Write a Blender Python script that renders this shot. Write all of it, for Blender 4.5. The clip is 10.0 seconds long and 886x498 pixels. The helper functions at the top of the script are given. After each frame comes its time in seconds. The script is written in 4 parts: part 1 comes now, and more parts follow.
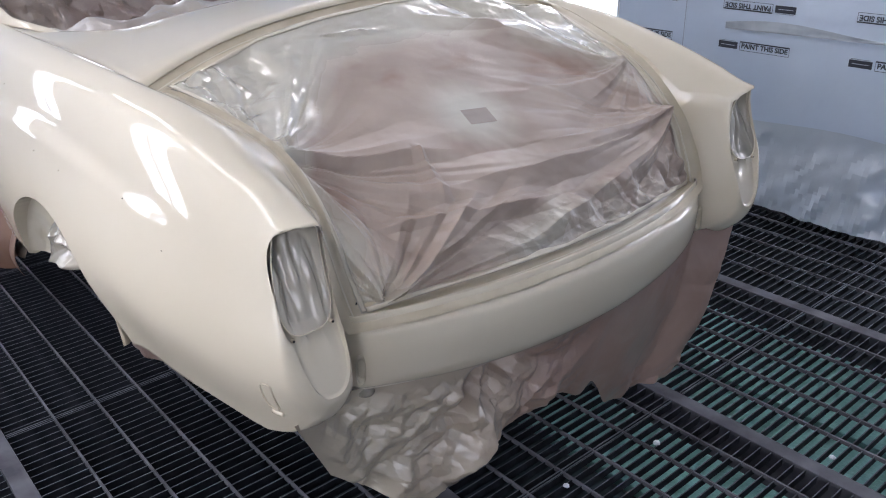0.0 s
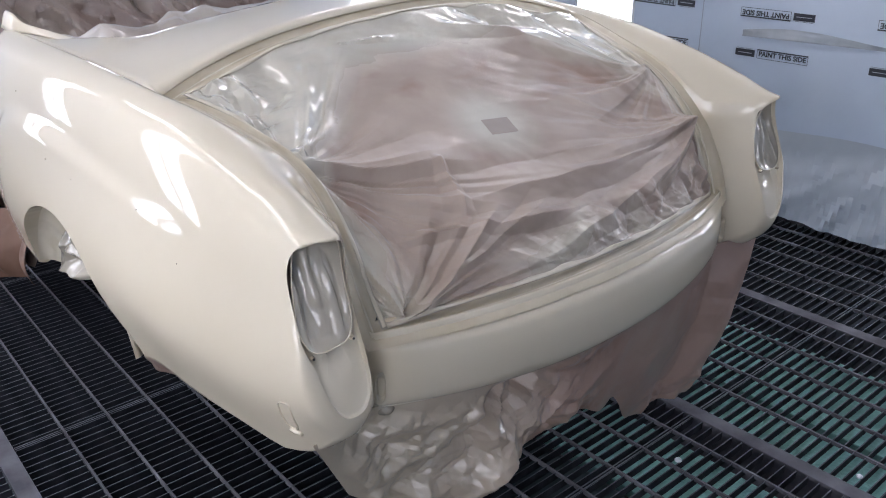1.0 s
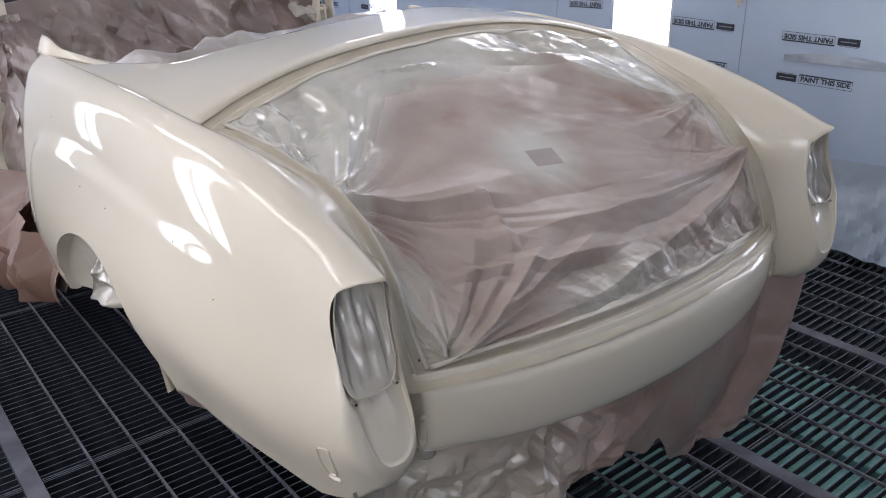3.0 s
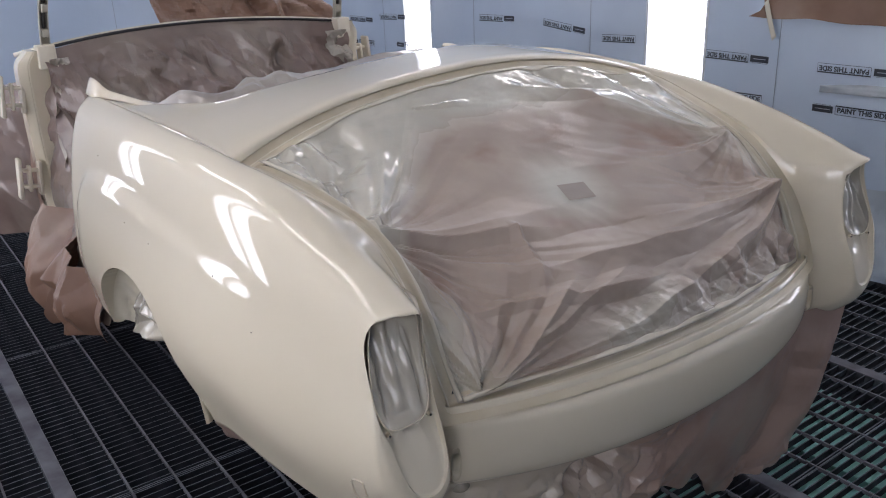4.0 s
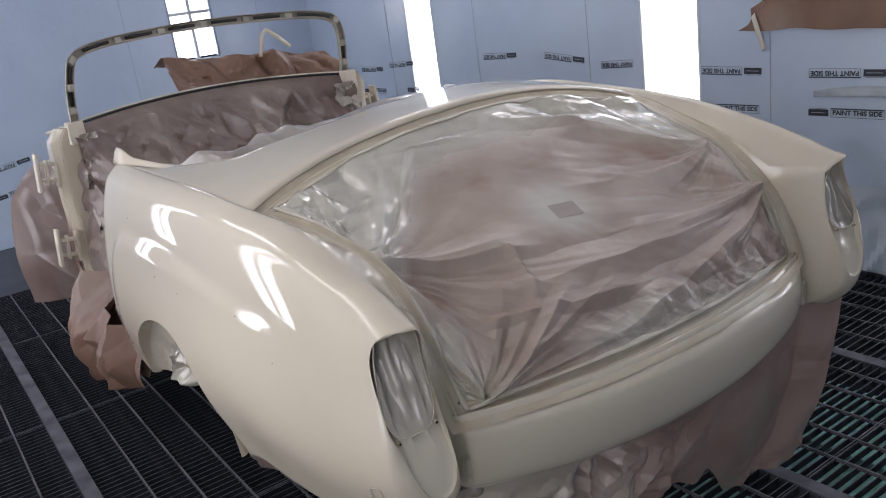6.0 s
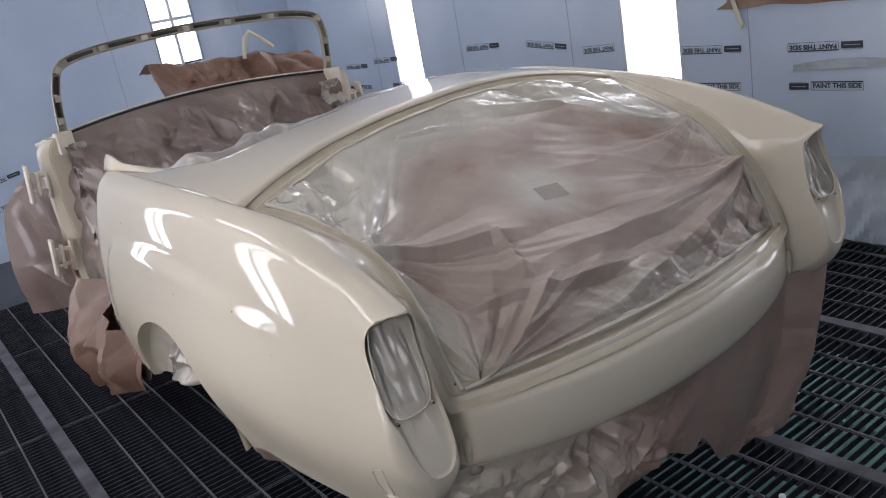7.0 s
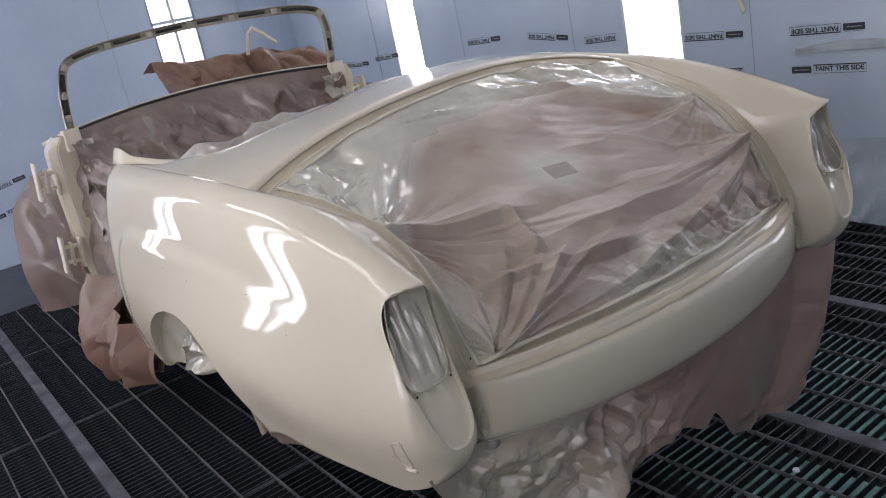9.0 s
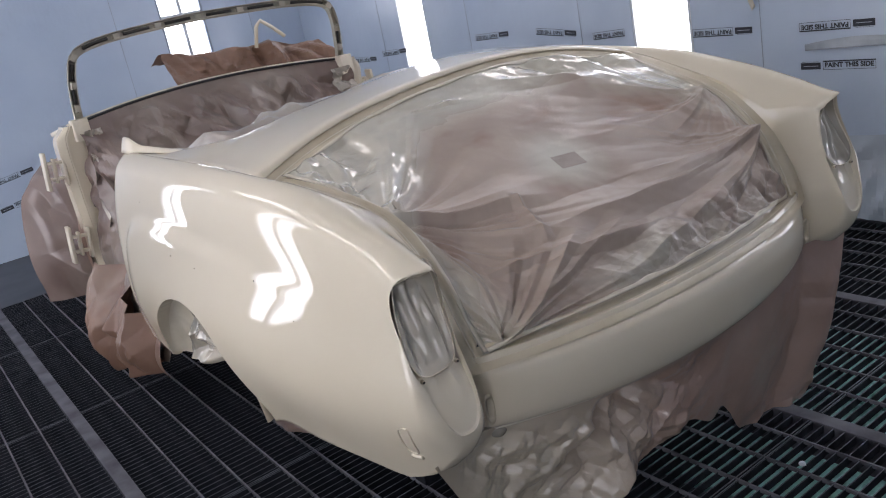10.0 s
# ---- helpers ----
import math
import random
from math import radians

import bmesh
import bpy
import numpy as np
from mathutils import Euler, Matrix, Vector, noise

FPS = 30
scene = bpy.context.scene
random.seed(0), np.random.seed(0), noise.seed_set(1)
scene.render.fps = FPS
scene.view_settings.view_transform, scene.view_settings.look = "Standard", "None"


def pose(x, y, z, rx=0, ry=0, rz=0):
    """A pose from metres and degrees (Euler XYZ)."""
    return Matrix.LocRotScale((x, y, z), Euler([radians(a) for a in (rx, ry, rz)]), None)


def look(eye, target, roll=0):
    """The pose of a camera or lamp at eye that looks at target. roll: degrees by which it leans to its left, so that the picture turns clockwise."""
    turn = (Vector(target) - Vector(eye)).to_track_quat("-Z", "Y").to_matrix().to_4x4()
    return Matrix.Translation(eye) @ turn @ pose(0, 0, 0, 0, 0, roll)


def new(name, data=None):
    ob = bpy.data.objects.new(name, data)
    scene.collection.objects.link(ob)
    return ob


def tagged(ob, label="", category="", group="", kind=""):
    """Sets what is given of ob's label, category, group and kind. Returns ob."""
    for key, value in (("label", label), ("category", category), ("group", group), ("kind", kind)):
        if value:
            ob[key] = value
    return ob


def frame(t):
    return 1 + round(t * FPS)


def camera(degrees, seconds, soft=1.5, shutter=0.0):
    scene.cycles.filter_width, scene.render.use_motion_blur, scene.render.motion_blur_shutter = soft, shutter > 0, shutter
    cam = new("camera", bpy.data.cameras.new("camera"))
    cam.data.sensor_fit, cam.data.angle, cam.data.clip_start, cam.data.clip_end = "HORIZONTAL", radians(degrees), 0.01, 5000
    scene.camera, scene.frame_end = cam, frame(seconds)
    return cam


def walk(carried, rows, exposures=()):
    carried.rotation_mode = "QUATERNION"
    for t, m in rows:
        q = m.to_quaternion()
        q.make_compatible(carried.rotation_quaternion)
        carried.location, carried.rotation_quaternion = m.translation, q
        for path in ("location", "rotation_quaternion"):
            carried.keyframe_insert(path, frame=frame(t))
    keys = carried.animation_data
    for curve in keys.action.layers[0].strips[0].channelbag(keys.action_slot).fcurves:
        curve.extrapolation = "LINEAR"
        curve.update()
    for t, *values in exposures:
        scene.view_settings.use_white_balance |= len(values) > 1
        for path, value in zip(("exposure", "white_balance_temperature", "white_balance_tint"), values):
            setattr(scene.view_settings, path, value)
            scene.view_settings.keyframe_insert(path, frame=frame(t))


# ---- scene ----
import functools

cam = camera(56.6, 10.0, soft=1.1)
PATH = [
    (0, (-1.4, -1.16, 1.51), (-0.224, 0.228, 0.68), -1.0),
    (0.5, (-1.399, -1.131, 1.508), (-0.225, 0.263, 0.686), -1.0),
    (1, (-1.395, -1.1, 1.508), (-0.225, 0.3, 0.69), -0.9),
    (1.5, (-1.389, -1.066, 1.508), (-0.221, 0.334, 0.687), -1.0),
    (2, (-1.383, -1.038, 1.507), (-0.219, 0.366, 0.686), -0.9),
    (2.5, (-1.381, -1.013, 1.512), (-0.224, 0.405, 0.705), -0.8),
    (4, (-1.39, -1.036, 1.528), (-0.301, 0.488, 0.828), -2.2),
    (4.5, (-1.4, -1.069, 1.531), (-0.329, 0.485, 0.869), -3.1),
    (5, (-1.403, -1.11, 1.537), (-0.347, 0.465, 0.902), -4.9),
    (6.5, (-1.417, -1.236, 1.536), (-0.37, 0.359, 0.935), -9.3),
    (7, (-1.427, -1.246, 1.526), (-0.376, 0.34, 0.912), -10.7),
    (7.5, (-1.442, -1.25, 1.516), (-0.388, 0.331, 0.894), -11.2),
    (8, (-1.45, -1.254, 1.501), (-0.393, 0.329, 0.886), -11.5),
    (8.5, (-1.463, -1.255, 1.494), (-0.408, 0.331, 0.885), -11.9),
    (9, (-1.471, -1.251, 1.482), (-0.422, 0.34, 0.873), -11.9),
    (9.5, (-1.477, -1.251, 1.474), (-0.433, 0.342, 0.863), -11.7),
    (10, (-1.484, -1.251, 1.459), (-0.446, 0.347, 0.85), -11.5),
]
walk(cam, [(t, look(eye, target, roll)) for t, eye, target, roll in PATH],
     ((0, 0.0, 6200, 20), (2.5, -0.09, 6200, 20), (4.0, -0.42, 6380, 20), (5.0, -0.5, 6380, 20), (7.5, -0.5, 6450, 20), (10.0, -0.42, 6450, 20)))

# ---- world and light ----
world = bpy.data.worlds.new("booth_air")
world.use_nodes = True
world.node_tree.nodes["Background"].inputs[0].default_value = (0.5, 0.58, 0.7, 1)
world.node_tree.nodes["Background"].inputs[1].default_value = 0.05
scene.world = world
scene.view_settings.exposure = 0.0
LAMP_POWER = 7.5      # emission of the wall light boxes
CEIL_POWER = 13.4     # emission of the ceiling tubes

# ---- materials ----
def mat(name, base=(0.5, 0.5, 0.5), rough=0.5, metal=0.0, coat=0.0, coat_rough=0.03, spec=0.5):
    m = bpy.data.materials.new(name)
    m.use_nodes = True
    b = m.node_tree.nodes["Principled BSDF"]
    b.inputs["Base Color"].default_value = (*base, 1)
    b.inputs["Roughness"].default_value = rough
    b.inputs["Metallic"].default_value = metal
    b.inputs["Coat Weight"].default_value = coat
    b.inputs["Coat Roughness"].default_value = coat_rough
    b.inputs["Specular IOR Level"].default_value = spec
    return m


def node(m, kind, **kw):
    n = m.node_tree.nodes.new(kind)
    for k, v in kw.items():
        n.inputs[k].default_value = v
    return n


def link(m, a, b):
    m.node_tree.links.new(a, b)


def coords(m, scale=(1, 1, 1), loc=(0, 0, 0), rot=(0, 0, 0)):
    tc = node(m, "ShaderNodeTexCoord")
    mp = node(m, "ShaderNodeMapping", Scale=scale, Location=loc, Rotation=rot)
    link(m, tc.outputs["Object"], mp.inputs["Vector"])
    return mp.outputs["Vector"]


def noisy(m, colours, scale=4.0, detail=6.0, stretch=(1, 1, 1), distortion=0.0, stops=None):
    """Colours mixed by a noise at real size; returns the ramp's output."""
    n = node(m, "ShaderNodeTexNoise", Scale=scale, Detail=detail, Distortion=distortion)
    link(m, coords(m, stretch), n.inputs["Vector"])
    r = node(m, "ShaderNodeValToRGB")
    r.color_ramp.elements[0].position, r.color_ramp.elements[1].position = (stops or (0.35, 0.65))
    r.color_ramp.elements[0].color = (*colours[0], 1)
    r.color_ramp.elements[1].color = (*colours[1], 1)
    link(m, n.outputs["Fac"], r.inputs["Fac"])
    return r.outputs["Color"]


def bsdf(m):
    return m.node_tree.nodes["Principled BSDF"]


def bump(m, scale=60.0, strength=0.1, distance=0.005, stretch=(1, 1, 1), detail=4.0):
    n = node(m, "ShaderNodeTexNoise", Scale=scale, Detail=detail)
    link(m, coords(m, stretch), n.inputs["Vector"])
    b = node(m, "ShaderNodeBump", Strength=strength, Distance=distance)
    link(m, n.outputs["Fac"], b.inputs["Height"])
    if bsdf(m).inputs["Normal"].is_linked:
        link(m, bsdf(m).inputs["Normal"].links[0].from_socket, b.inputs["Normal"])
    link(m, b.outputs["Normal"], bsdf(m).inputs["Normal"])


def mix(m, fac, a, b):
    x = m.node_tree.nodes.new("ShaderNodeMix")
    x.data_type = "RGBA"
    link(m, fac, x.inputs[0])
    for s, v in ((x.inputs[6], a), (x.inputs[7], b)):
        if isinstance(v, tuple):
            s.default_value = (*v, 1)
        else:
            link(m, v, s)
    return x.outputs[2]


CREAM = mat("cream_paint", (0.72, 0.655, 0.535), 0.5, coat=1.0, coat_rough=0.015, spec=0.15)
link(CREAM, noisy(CREAM, ((0.655, 0.577, 0.436), (0.683, 0.607, 0.464)), 1.6), bsdf(CREAM).inputs["Base Color"])
bump(CREAM, 240, 0.015, 0.001)
CREAM_DRY = mat("cream_overspray", (0.62, 0.56, 0.45), 0.5, coat=0.3, coat_rough=0.25)
link(CREAM_DRY, noisy(CREAM_DRY, ((0.60, 0.535, 0.41), (0.71, 0.645, 0.52)), 9), bsdf(CREAM_DRY).inputs["Base Color"])
CHANNEL = mat("channel_primer", (0.5, 0.44, 0.33), 0.4, coat=0.4, coat_rough=0.2)
link(CHANNEL, noisy(CHANNEL, ((0.52, 0.44, 0.305), (0.60, 0.52, 0.375)), 12), bsdf(CHANNEL).inputs["Base Color"])


def paper(name, low, high, over, amount, rough=0.55, coat=0.0):
    """Masking paper or film with patches of cream overspray."""
    m = mat(name, low, rough, coat=coat, coat_rough=0.12)
    base = noisy(m, (low, high), 3.0, 5.0)
    spray = noisy(m, ((0, 0, 0), (1, 1, 1)), 2.2, 4.0, stops=amount)
    link(m, mix(m, spray, base, over), bsdf(m).inputs["Base Color"])
    bump(m, 40, 0.07, 0.002)
    bump(m, 300, 0.05, 0.001)
    return m


PAPER = paper("brown_masking_paper", (0.165, 0.088, 0.056), (0.235, 0.135, 0.09), (0.33, 0.255, 0.20), (0.58, 0.85), 0.5, 0.15)
PAPER_SPRAYED = paper("sprayed_masking_paper", (0.145, 0.098, 0.080), (0.205, 0.147, 0.122), (0.31, 0.27, 0.22), (0.5, 0.8), 0.4, 0.3)
FILM_LIGHT = paper("sprayed_masking_film", (0.33, 0.295, 0.25), (0.44, 0.40, 0.335), (0.55, 0.495, 0.40), (0.4, 0.65), 0.25, 0.6)

FILM_CABIN = paper("cabin_masking_film", (0.27, 0.225, 0.195), (0.37, 0.32, 0.275), (0.50, 0.46, 0.375), (0.5, 0.75), 0.3, 0.6)
# Primer colour is darkened to hold the shade that the frame stands in.
FRAME = mat("shaded_frame_primer", (0.3, 0.28, 0.23), 0.5, coat=0.2, coat_rough=0.2)
link(FRAME, noisy(FRAME, ((0.30, 0.28, 0.225), (0.47, 0.435, 0.35)), 10), bsdf(FRAME).inputs["Base Color"])

def tail_paper():
    """Masking paper whose one half is thick with cream overspray."""
    m = mat("tail_masking_paper", (0.3, 0.2, 0.17), 0.36, coat=0.6, coat_rough=0.14)
    base = noisy(m, ((0.32, 0.215, 0.17), (0.43, 0.30, 0.24)), 3.0, 5.0)
    tc = node(m, "ShaderNodeTexCoord")
    sep = node(m, "ShaderNodeSeparateXYZ")
    link(m, tc.outputs["Object"], sep.inputs[0])
    n = node(m, "ShaderNodeTexNoise", Scale=4.0, Detail=5.0)
    link(m, tc.outputs["Object"], n.inputs["Vector"])
    a = node(m, "ShaderNodeMath"); a.operation = "MULTIPLY_ADD"
    link(m, n.outputs["Fac"], a.inputs[0]); a.inputs[1].default_value = -0.7
    link(m, sep.outputs[0], a.inputs[2])
    r = node(m, "ShaderNodeMapRange")
    r.inputs["From Min"].default_value, r.inputs["From Max"].default_value = -0.35, -0.85
    link(m, a.outputs[0], r.inputs["Value"])
    link(m, mix(m, r.outputs[0], base, (0.48, 0.415, 0.315)), bsdf(m).inputs["Base Color"])
    bump(m, 40, 0.07, 0.002)
    return m
PAPER_TAIL = tail_paper()
LAMP_FILM = paper("lamp_film", (0.20, 0.18, 0.145), (0.40, 0.36, 0.285), (0.60, 0.54, 0.43), (0.42, 0.6), 0.22, 0.8)
PATCH = mat("bare_film_patch", (0.36, 0.30, 0.255), 0.45, coat=0.15)

# boot film: mauve paper under clear film, cream overspray at the rim and round the lock
BOOT_FILM = mat("boot_masking_film", (0.3, 0.24, 0.22), 0.40, coat=0.5, coat_rough=0.07, spec=0.5)
def boot_film_nodes(m):
    tc = node(m, "ShaderNodeTexCoord")
    base = noisy(m, ((0.335, 0.255, 0.205), (0.47, 0.378, 0.305)), 2.4, 6.0)
    # bare brown paper shows through in streaks
    streak = noisy(m, ((0, 0, 0), (1, 1, 1)), 3.2, 3.0, (1.0, 1.9, 1.0), 0.4, (0.53, 0.74))
    base = mix(m, streak, base, (0.285, 0.17, 0.125))
    # mauve paper ends short of the rim: three straight edges, blurred by noise
    sep = node(m, "ShaderNodeSeparateXYZ")
    link(m, tc.outputs["Object"], sep.inputs[0])

    def plane(a, b, c):
        dot = node(m, "ShaderNodeVectorMath"); dot.operation = "DOT_PRODUCT"
        link(m, tc.outputs["Object"], dot.inputs[0])
        dot.inputs[1].default_value = (a, b, 0)
        add = node(m, "ShaderNodeMath"); add.operation = "ADD"
        link(m, dot.outputs["Value"], add.inputs[0]); add.inputs[1].default_value = c
        return add.outputs[0]

    def least(a, b):
        x = node(m, "ShaderNodeMath"); x.operation = "MINIMUM"
        link(m, a, x.inputs[0]); link(m, b, x.inputs[1])
        return x.outputs[0]

    inner = least(least(plane(0.695, -0.719, 0.63), plane(0, -1, 0.62)), least(plane(-0.8, -0.6, 0.62), least(plane(0, 1, -0.005), plane(0.9, 0.44, 0.42))))
    n = node(m, "ShaderNodeTexNoise", Scale=5.0, Detail=6.0, Distortion=0.6)
    link(m, tc.outputs["Object"], n.inputs["Vector"])
    a = node(m, "ShaderNodeMath"); a.operation = "MULTIPLY_ADD"
    link(m, n.outputs["Fac"], a.inputs[0]); a.inputs[1].default_value = 0.16
    link(m, inner, a.inputs[2])
    r = node(m, "ShaderNodeMapRange")
    r.inputs["From Min"].default_value, r.inputs["From Max"].default_value = 0.13, 0.05
    link(m, a.outputs[0], r.inputs["Value"])
    c1 = mix(m, r.outputs[0], base, noisy(m, ((0.50, 0.46, 0.37), (0.63, 0.585, 0.475)), 4.0))
    cw = node(m, "ShaderNodeMapRange")
    cw.inputs["To Min"].default_value, cw.inputs["To Max"].default_value = 0.14, 0.95
    link(m, r.outputs[0], cw.inputs["Value"])
    link(m, cw.outputs[0], bsdf(m).inputs["Coat Weight"])
    # bare film at the margin is slicker than the sprayed paper
    rg = node(m, "ShaderNodeMapRange")
    rg.inputs["To Min"].default_value, rg.inputs["To Max"].default_value = 0.40, 0.17
    link(m, r.outputs[0], rg.inputs["Value"])
    link(m, rg.outputs[0], bsdf(m).inputs["Roughness"])
    # halo round the lock
    d2 = node(m, "ShaderNodeVectorMath"); d2.operation = "DISTANCE"
    sc2 = node(m, "ShaderNodeMapping", Scale=(1.0, 1.0, 0.0))
    link(m, tc.outputs["Object"], sc2.inputs["Vector"])
    link(m, sc2.outputs["Vector"], d2.inputs[0])
    d2.inputs[1].default_value = (-0.04, 0.325, 0.0)
    r2 = node(m, "ShaderNodeMapRange")
    r2.interpolation_type = "SMOOTHSTEP"
    r2.inputs["From Min"].default_value, r2.inputs["From Max"].default_value = 0.15, 0.03
    link(m, d2.outputs["Value"], r2.inputs["Value"])
    link(m, mix(m, r2.outputs[0], c1, (0.56, 0.53, 0.45)), bsdf(m).inputs["Base Color"])
    bump(m, 38, 0.04, 0.002)
boot_film_nodes(BOOT_FILM)

WALL = mat("film_covered_wall", (0.5, 0.56, 0.64), 0.3, coat=0.35, coat_rough=0.12)
link(WALL, noisy(WALL, ((0.45, 0.54, 0.665), (0.55, 0.635, 0.745)), 0.9, 6.0), bsdf(WALL).inputs["Base Color"])
bump(WALL, 2.2, 0.35, 0.05)
bump(WALL, 11, 0.16, 0.012, (1, 1, 0.5))
bump(WALL, 5, 0.22, 0.02, (1, 1, 0.22), 8.0)
CEILING = mat("white_ceiling", (0.72, 0.75, 0.78), 0.5)
link(CEILING, noisy(CEILING, ((0.68, 0.71, 0.75), (0.76, 0.79, 0.81)), 1.0), bsdf(CEILING).inputs["Base Color"])
SKIRT = mat("loose_clear_film", (0.5, 0.56, 0.62), 0.32, coat=0.8, coat_rough=0.10)
link(SKIRT, noisy(SKIRT, ((0.40, 0.455, 0.52), (0.47, 0.53, 0.59)), 3.0), bsdf(SKIRT).inputs["Base Color"])
bump(SKIRT, 14, 0.08, 0.01, (1, 1, 0.2))
bump(SKIRT, 40, 0.12, 0.004)
STRIP = mat("torn_grey_film", (0.36, 0.4, 0.45), 0.25, coat=0.6)
link(STRIP, noisy(STRIP, ((0.3, 0.34, 0.39), (0.48, 0.53, 0.58)), 6), bsdf(STRIP).inputs["Base Color"])
SEAM = mat("grey_seam", (0.3, 0.35, 0.42), 0.5)
INK = mat("dark_print", (0.03, 0.035, 0.05), 0.5)
INK_PALE = mat("pale_print", (0.45, 0.5, 0.58), 0.5)
STEEL = mat("worn_top_lit_steel", (0.04, 0.043, 0.05), 0.6, spec=0.12)
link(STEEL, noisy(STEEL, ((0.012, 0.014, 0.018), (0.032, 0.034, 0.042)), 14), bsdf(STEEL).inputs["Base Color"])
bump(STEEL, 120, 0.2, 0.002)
def worn_lit_tops(m):
    """Light on the trodden tops is painted in: up-facing sides get a paler colour."""
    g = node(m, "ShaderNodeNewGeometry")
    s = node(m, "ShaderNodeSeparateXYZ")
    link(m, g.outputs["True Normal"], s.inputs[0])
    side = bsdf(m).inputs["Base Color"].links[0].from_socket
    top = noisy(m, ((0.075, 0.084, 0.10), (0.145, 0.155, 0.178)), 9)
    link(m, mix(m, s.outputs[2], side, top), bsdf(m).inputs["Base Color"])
worn_lit_tops(STEEL)
BAND = mat("painted_floor_beam", (0.2, 0.2, 0.22), 0.6, spec=0.2)
link(BAND, noisy(BAND, ((0.07, 0.07, 0.082), (0.15, 0.15, 0.168)), 8), bsdf(BAND).inputs["Base Color"])
bump(BAND, 90, 0.2, 0.002)
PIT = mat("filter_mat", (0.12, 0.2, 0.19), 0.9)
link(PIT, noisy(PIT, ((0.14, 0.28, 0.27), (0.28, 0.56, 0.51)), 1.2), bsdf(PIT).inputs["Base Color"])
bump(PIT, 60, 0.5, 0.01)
PIT_DARK = mat("dark_filter_mat", (0.02, 0.025, 0.03), 0.9)
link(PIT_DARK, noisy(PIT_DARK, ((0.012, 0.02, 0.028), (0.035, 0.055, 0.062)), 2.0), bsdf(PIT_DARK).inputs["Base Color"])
SLAB = mat("dark_floor_plate", (0.045, 0.05, 0.06), 0.5)
link(SLAB, noisy(SLAB, ((0.035, 0.04, 0.05), (0.065, 0.07, 0.08)), 3), bsdf(SLAB).inputs["Base Color"])
RUBBER = mat("black_rubber", (0.015, 0.015, 0.017), 0.5)
# Near-black colour stands for shade inside bores and slots; dust nibs share it.
HOLE = mat("dark_cavity", (0.03, 0.028, 0.025), 0.7)
TAPE = mat("masking_tape", (0.62, 0.58, 0.48), 0.45)


def glow(name, colour, power):
    m = bpy.data.materials.new(name)
    m.use_nodes = True
    m.node_tree.nodes.clear()
    e = m.node_tree.nodes.new("ShaderNodeEmission")
    o = m.node_tree.nodes.new("ShaderNodeOutputMaterial")
    e.inputs["Color"].default_value, e.inputs["Strength"].default_value = (*colour, 1), power
    m.node_tree.links.new(e.outputs[0], o.inputs[0])
    return m


LIGHT = glow("light_box_glass", (0.93, 0.97, 1.0), LAMP_POWER)
TUBE = glow("tube_light", (1.0, 0.97, 0.92), CEIL_POWER)

# ---- mesh helpers ----
def mesh_of(name, bm, material, smooth=True):
    me = bpy.data.meshes.new(name)
    bm.normal_update()
    bm.to_mesh(me)
    bm.free()
    me.materials.append(material)
    if smooth:
        me.polygons.foreach_set("use_smooth", [True] * len(me.polygons))
    return me


def part(name, bm, material, parent, label="", smooth=True):
    ob = new(name, mesh_of(name, bm, material, smooth))
    ob.parent = parent
    if label:
        ob["label"] = label
    return ob


def thing(name, label, category, at=(0, 0, 0), group="", kind=""):
    ob = new(name)
    ob.location = at
    return tagged(ob, label, category, group, kind)


def single(name, bm, material, label, category, group="", kind="", smooth=True):
    ob = tagged(new(name, mesh_of(name, bm, material, smooth)), label, category, group, kind)
    if category.startswith("masking"):
        ob.data.set_sharp_from_angle(angle=radians(8))
    return ob


def box(bm, lo, hi, bev=0.0):
    x0, y0, z0 = lo
    x1, y1, z1 = hi
    r = bmesh.ops.create_cube(bm, size=1.0)
    for v in r["verts"]:
        v.co = ((x0 + x1) / 2 + v.co.x * (x1 - x0), (y0 + y1) / 2 + v.co.y * (y1 - y0), (z0 + z1) / 2 + v.co.z * (z1 - z0))
    if bev:
        es = list({e for v in r["verts"] for e in v.link_edges})
        bmesh.ops.bevel(bm, geom=es, offset=bev, segments=2, affect="EDGES", profile=0.5)
    return bm


def boxed(lo, hi, bev=0.0):
    return box(bmesh.new(), lo, hi, bev)


def grid(nu, nv, f):
    """A sheet of nu x nv quads; f(u, v) gives the place."""
    bm = bmesh.new()
    vs = [[bm.verts.new(f(i / nu, j / nv)) for j in range(nv + 1)] for i in range(nu + 1)]
    for i in range(nu):
        for j in range(nv):
            bm.faces.new((vs[i][j], vs[i + 1][j], vs[i + 1][j + 1], vs[i][j + 1]))
    return bm


def thicken(bm, t):
    bm.normal_update()
    bmesh.ops.solidify(bm, geom=bm.faces[:], thickness=t)
    return bm


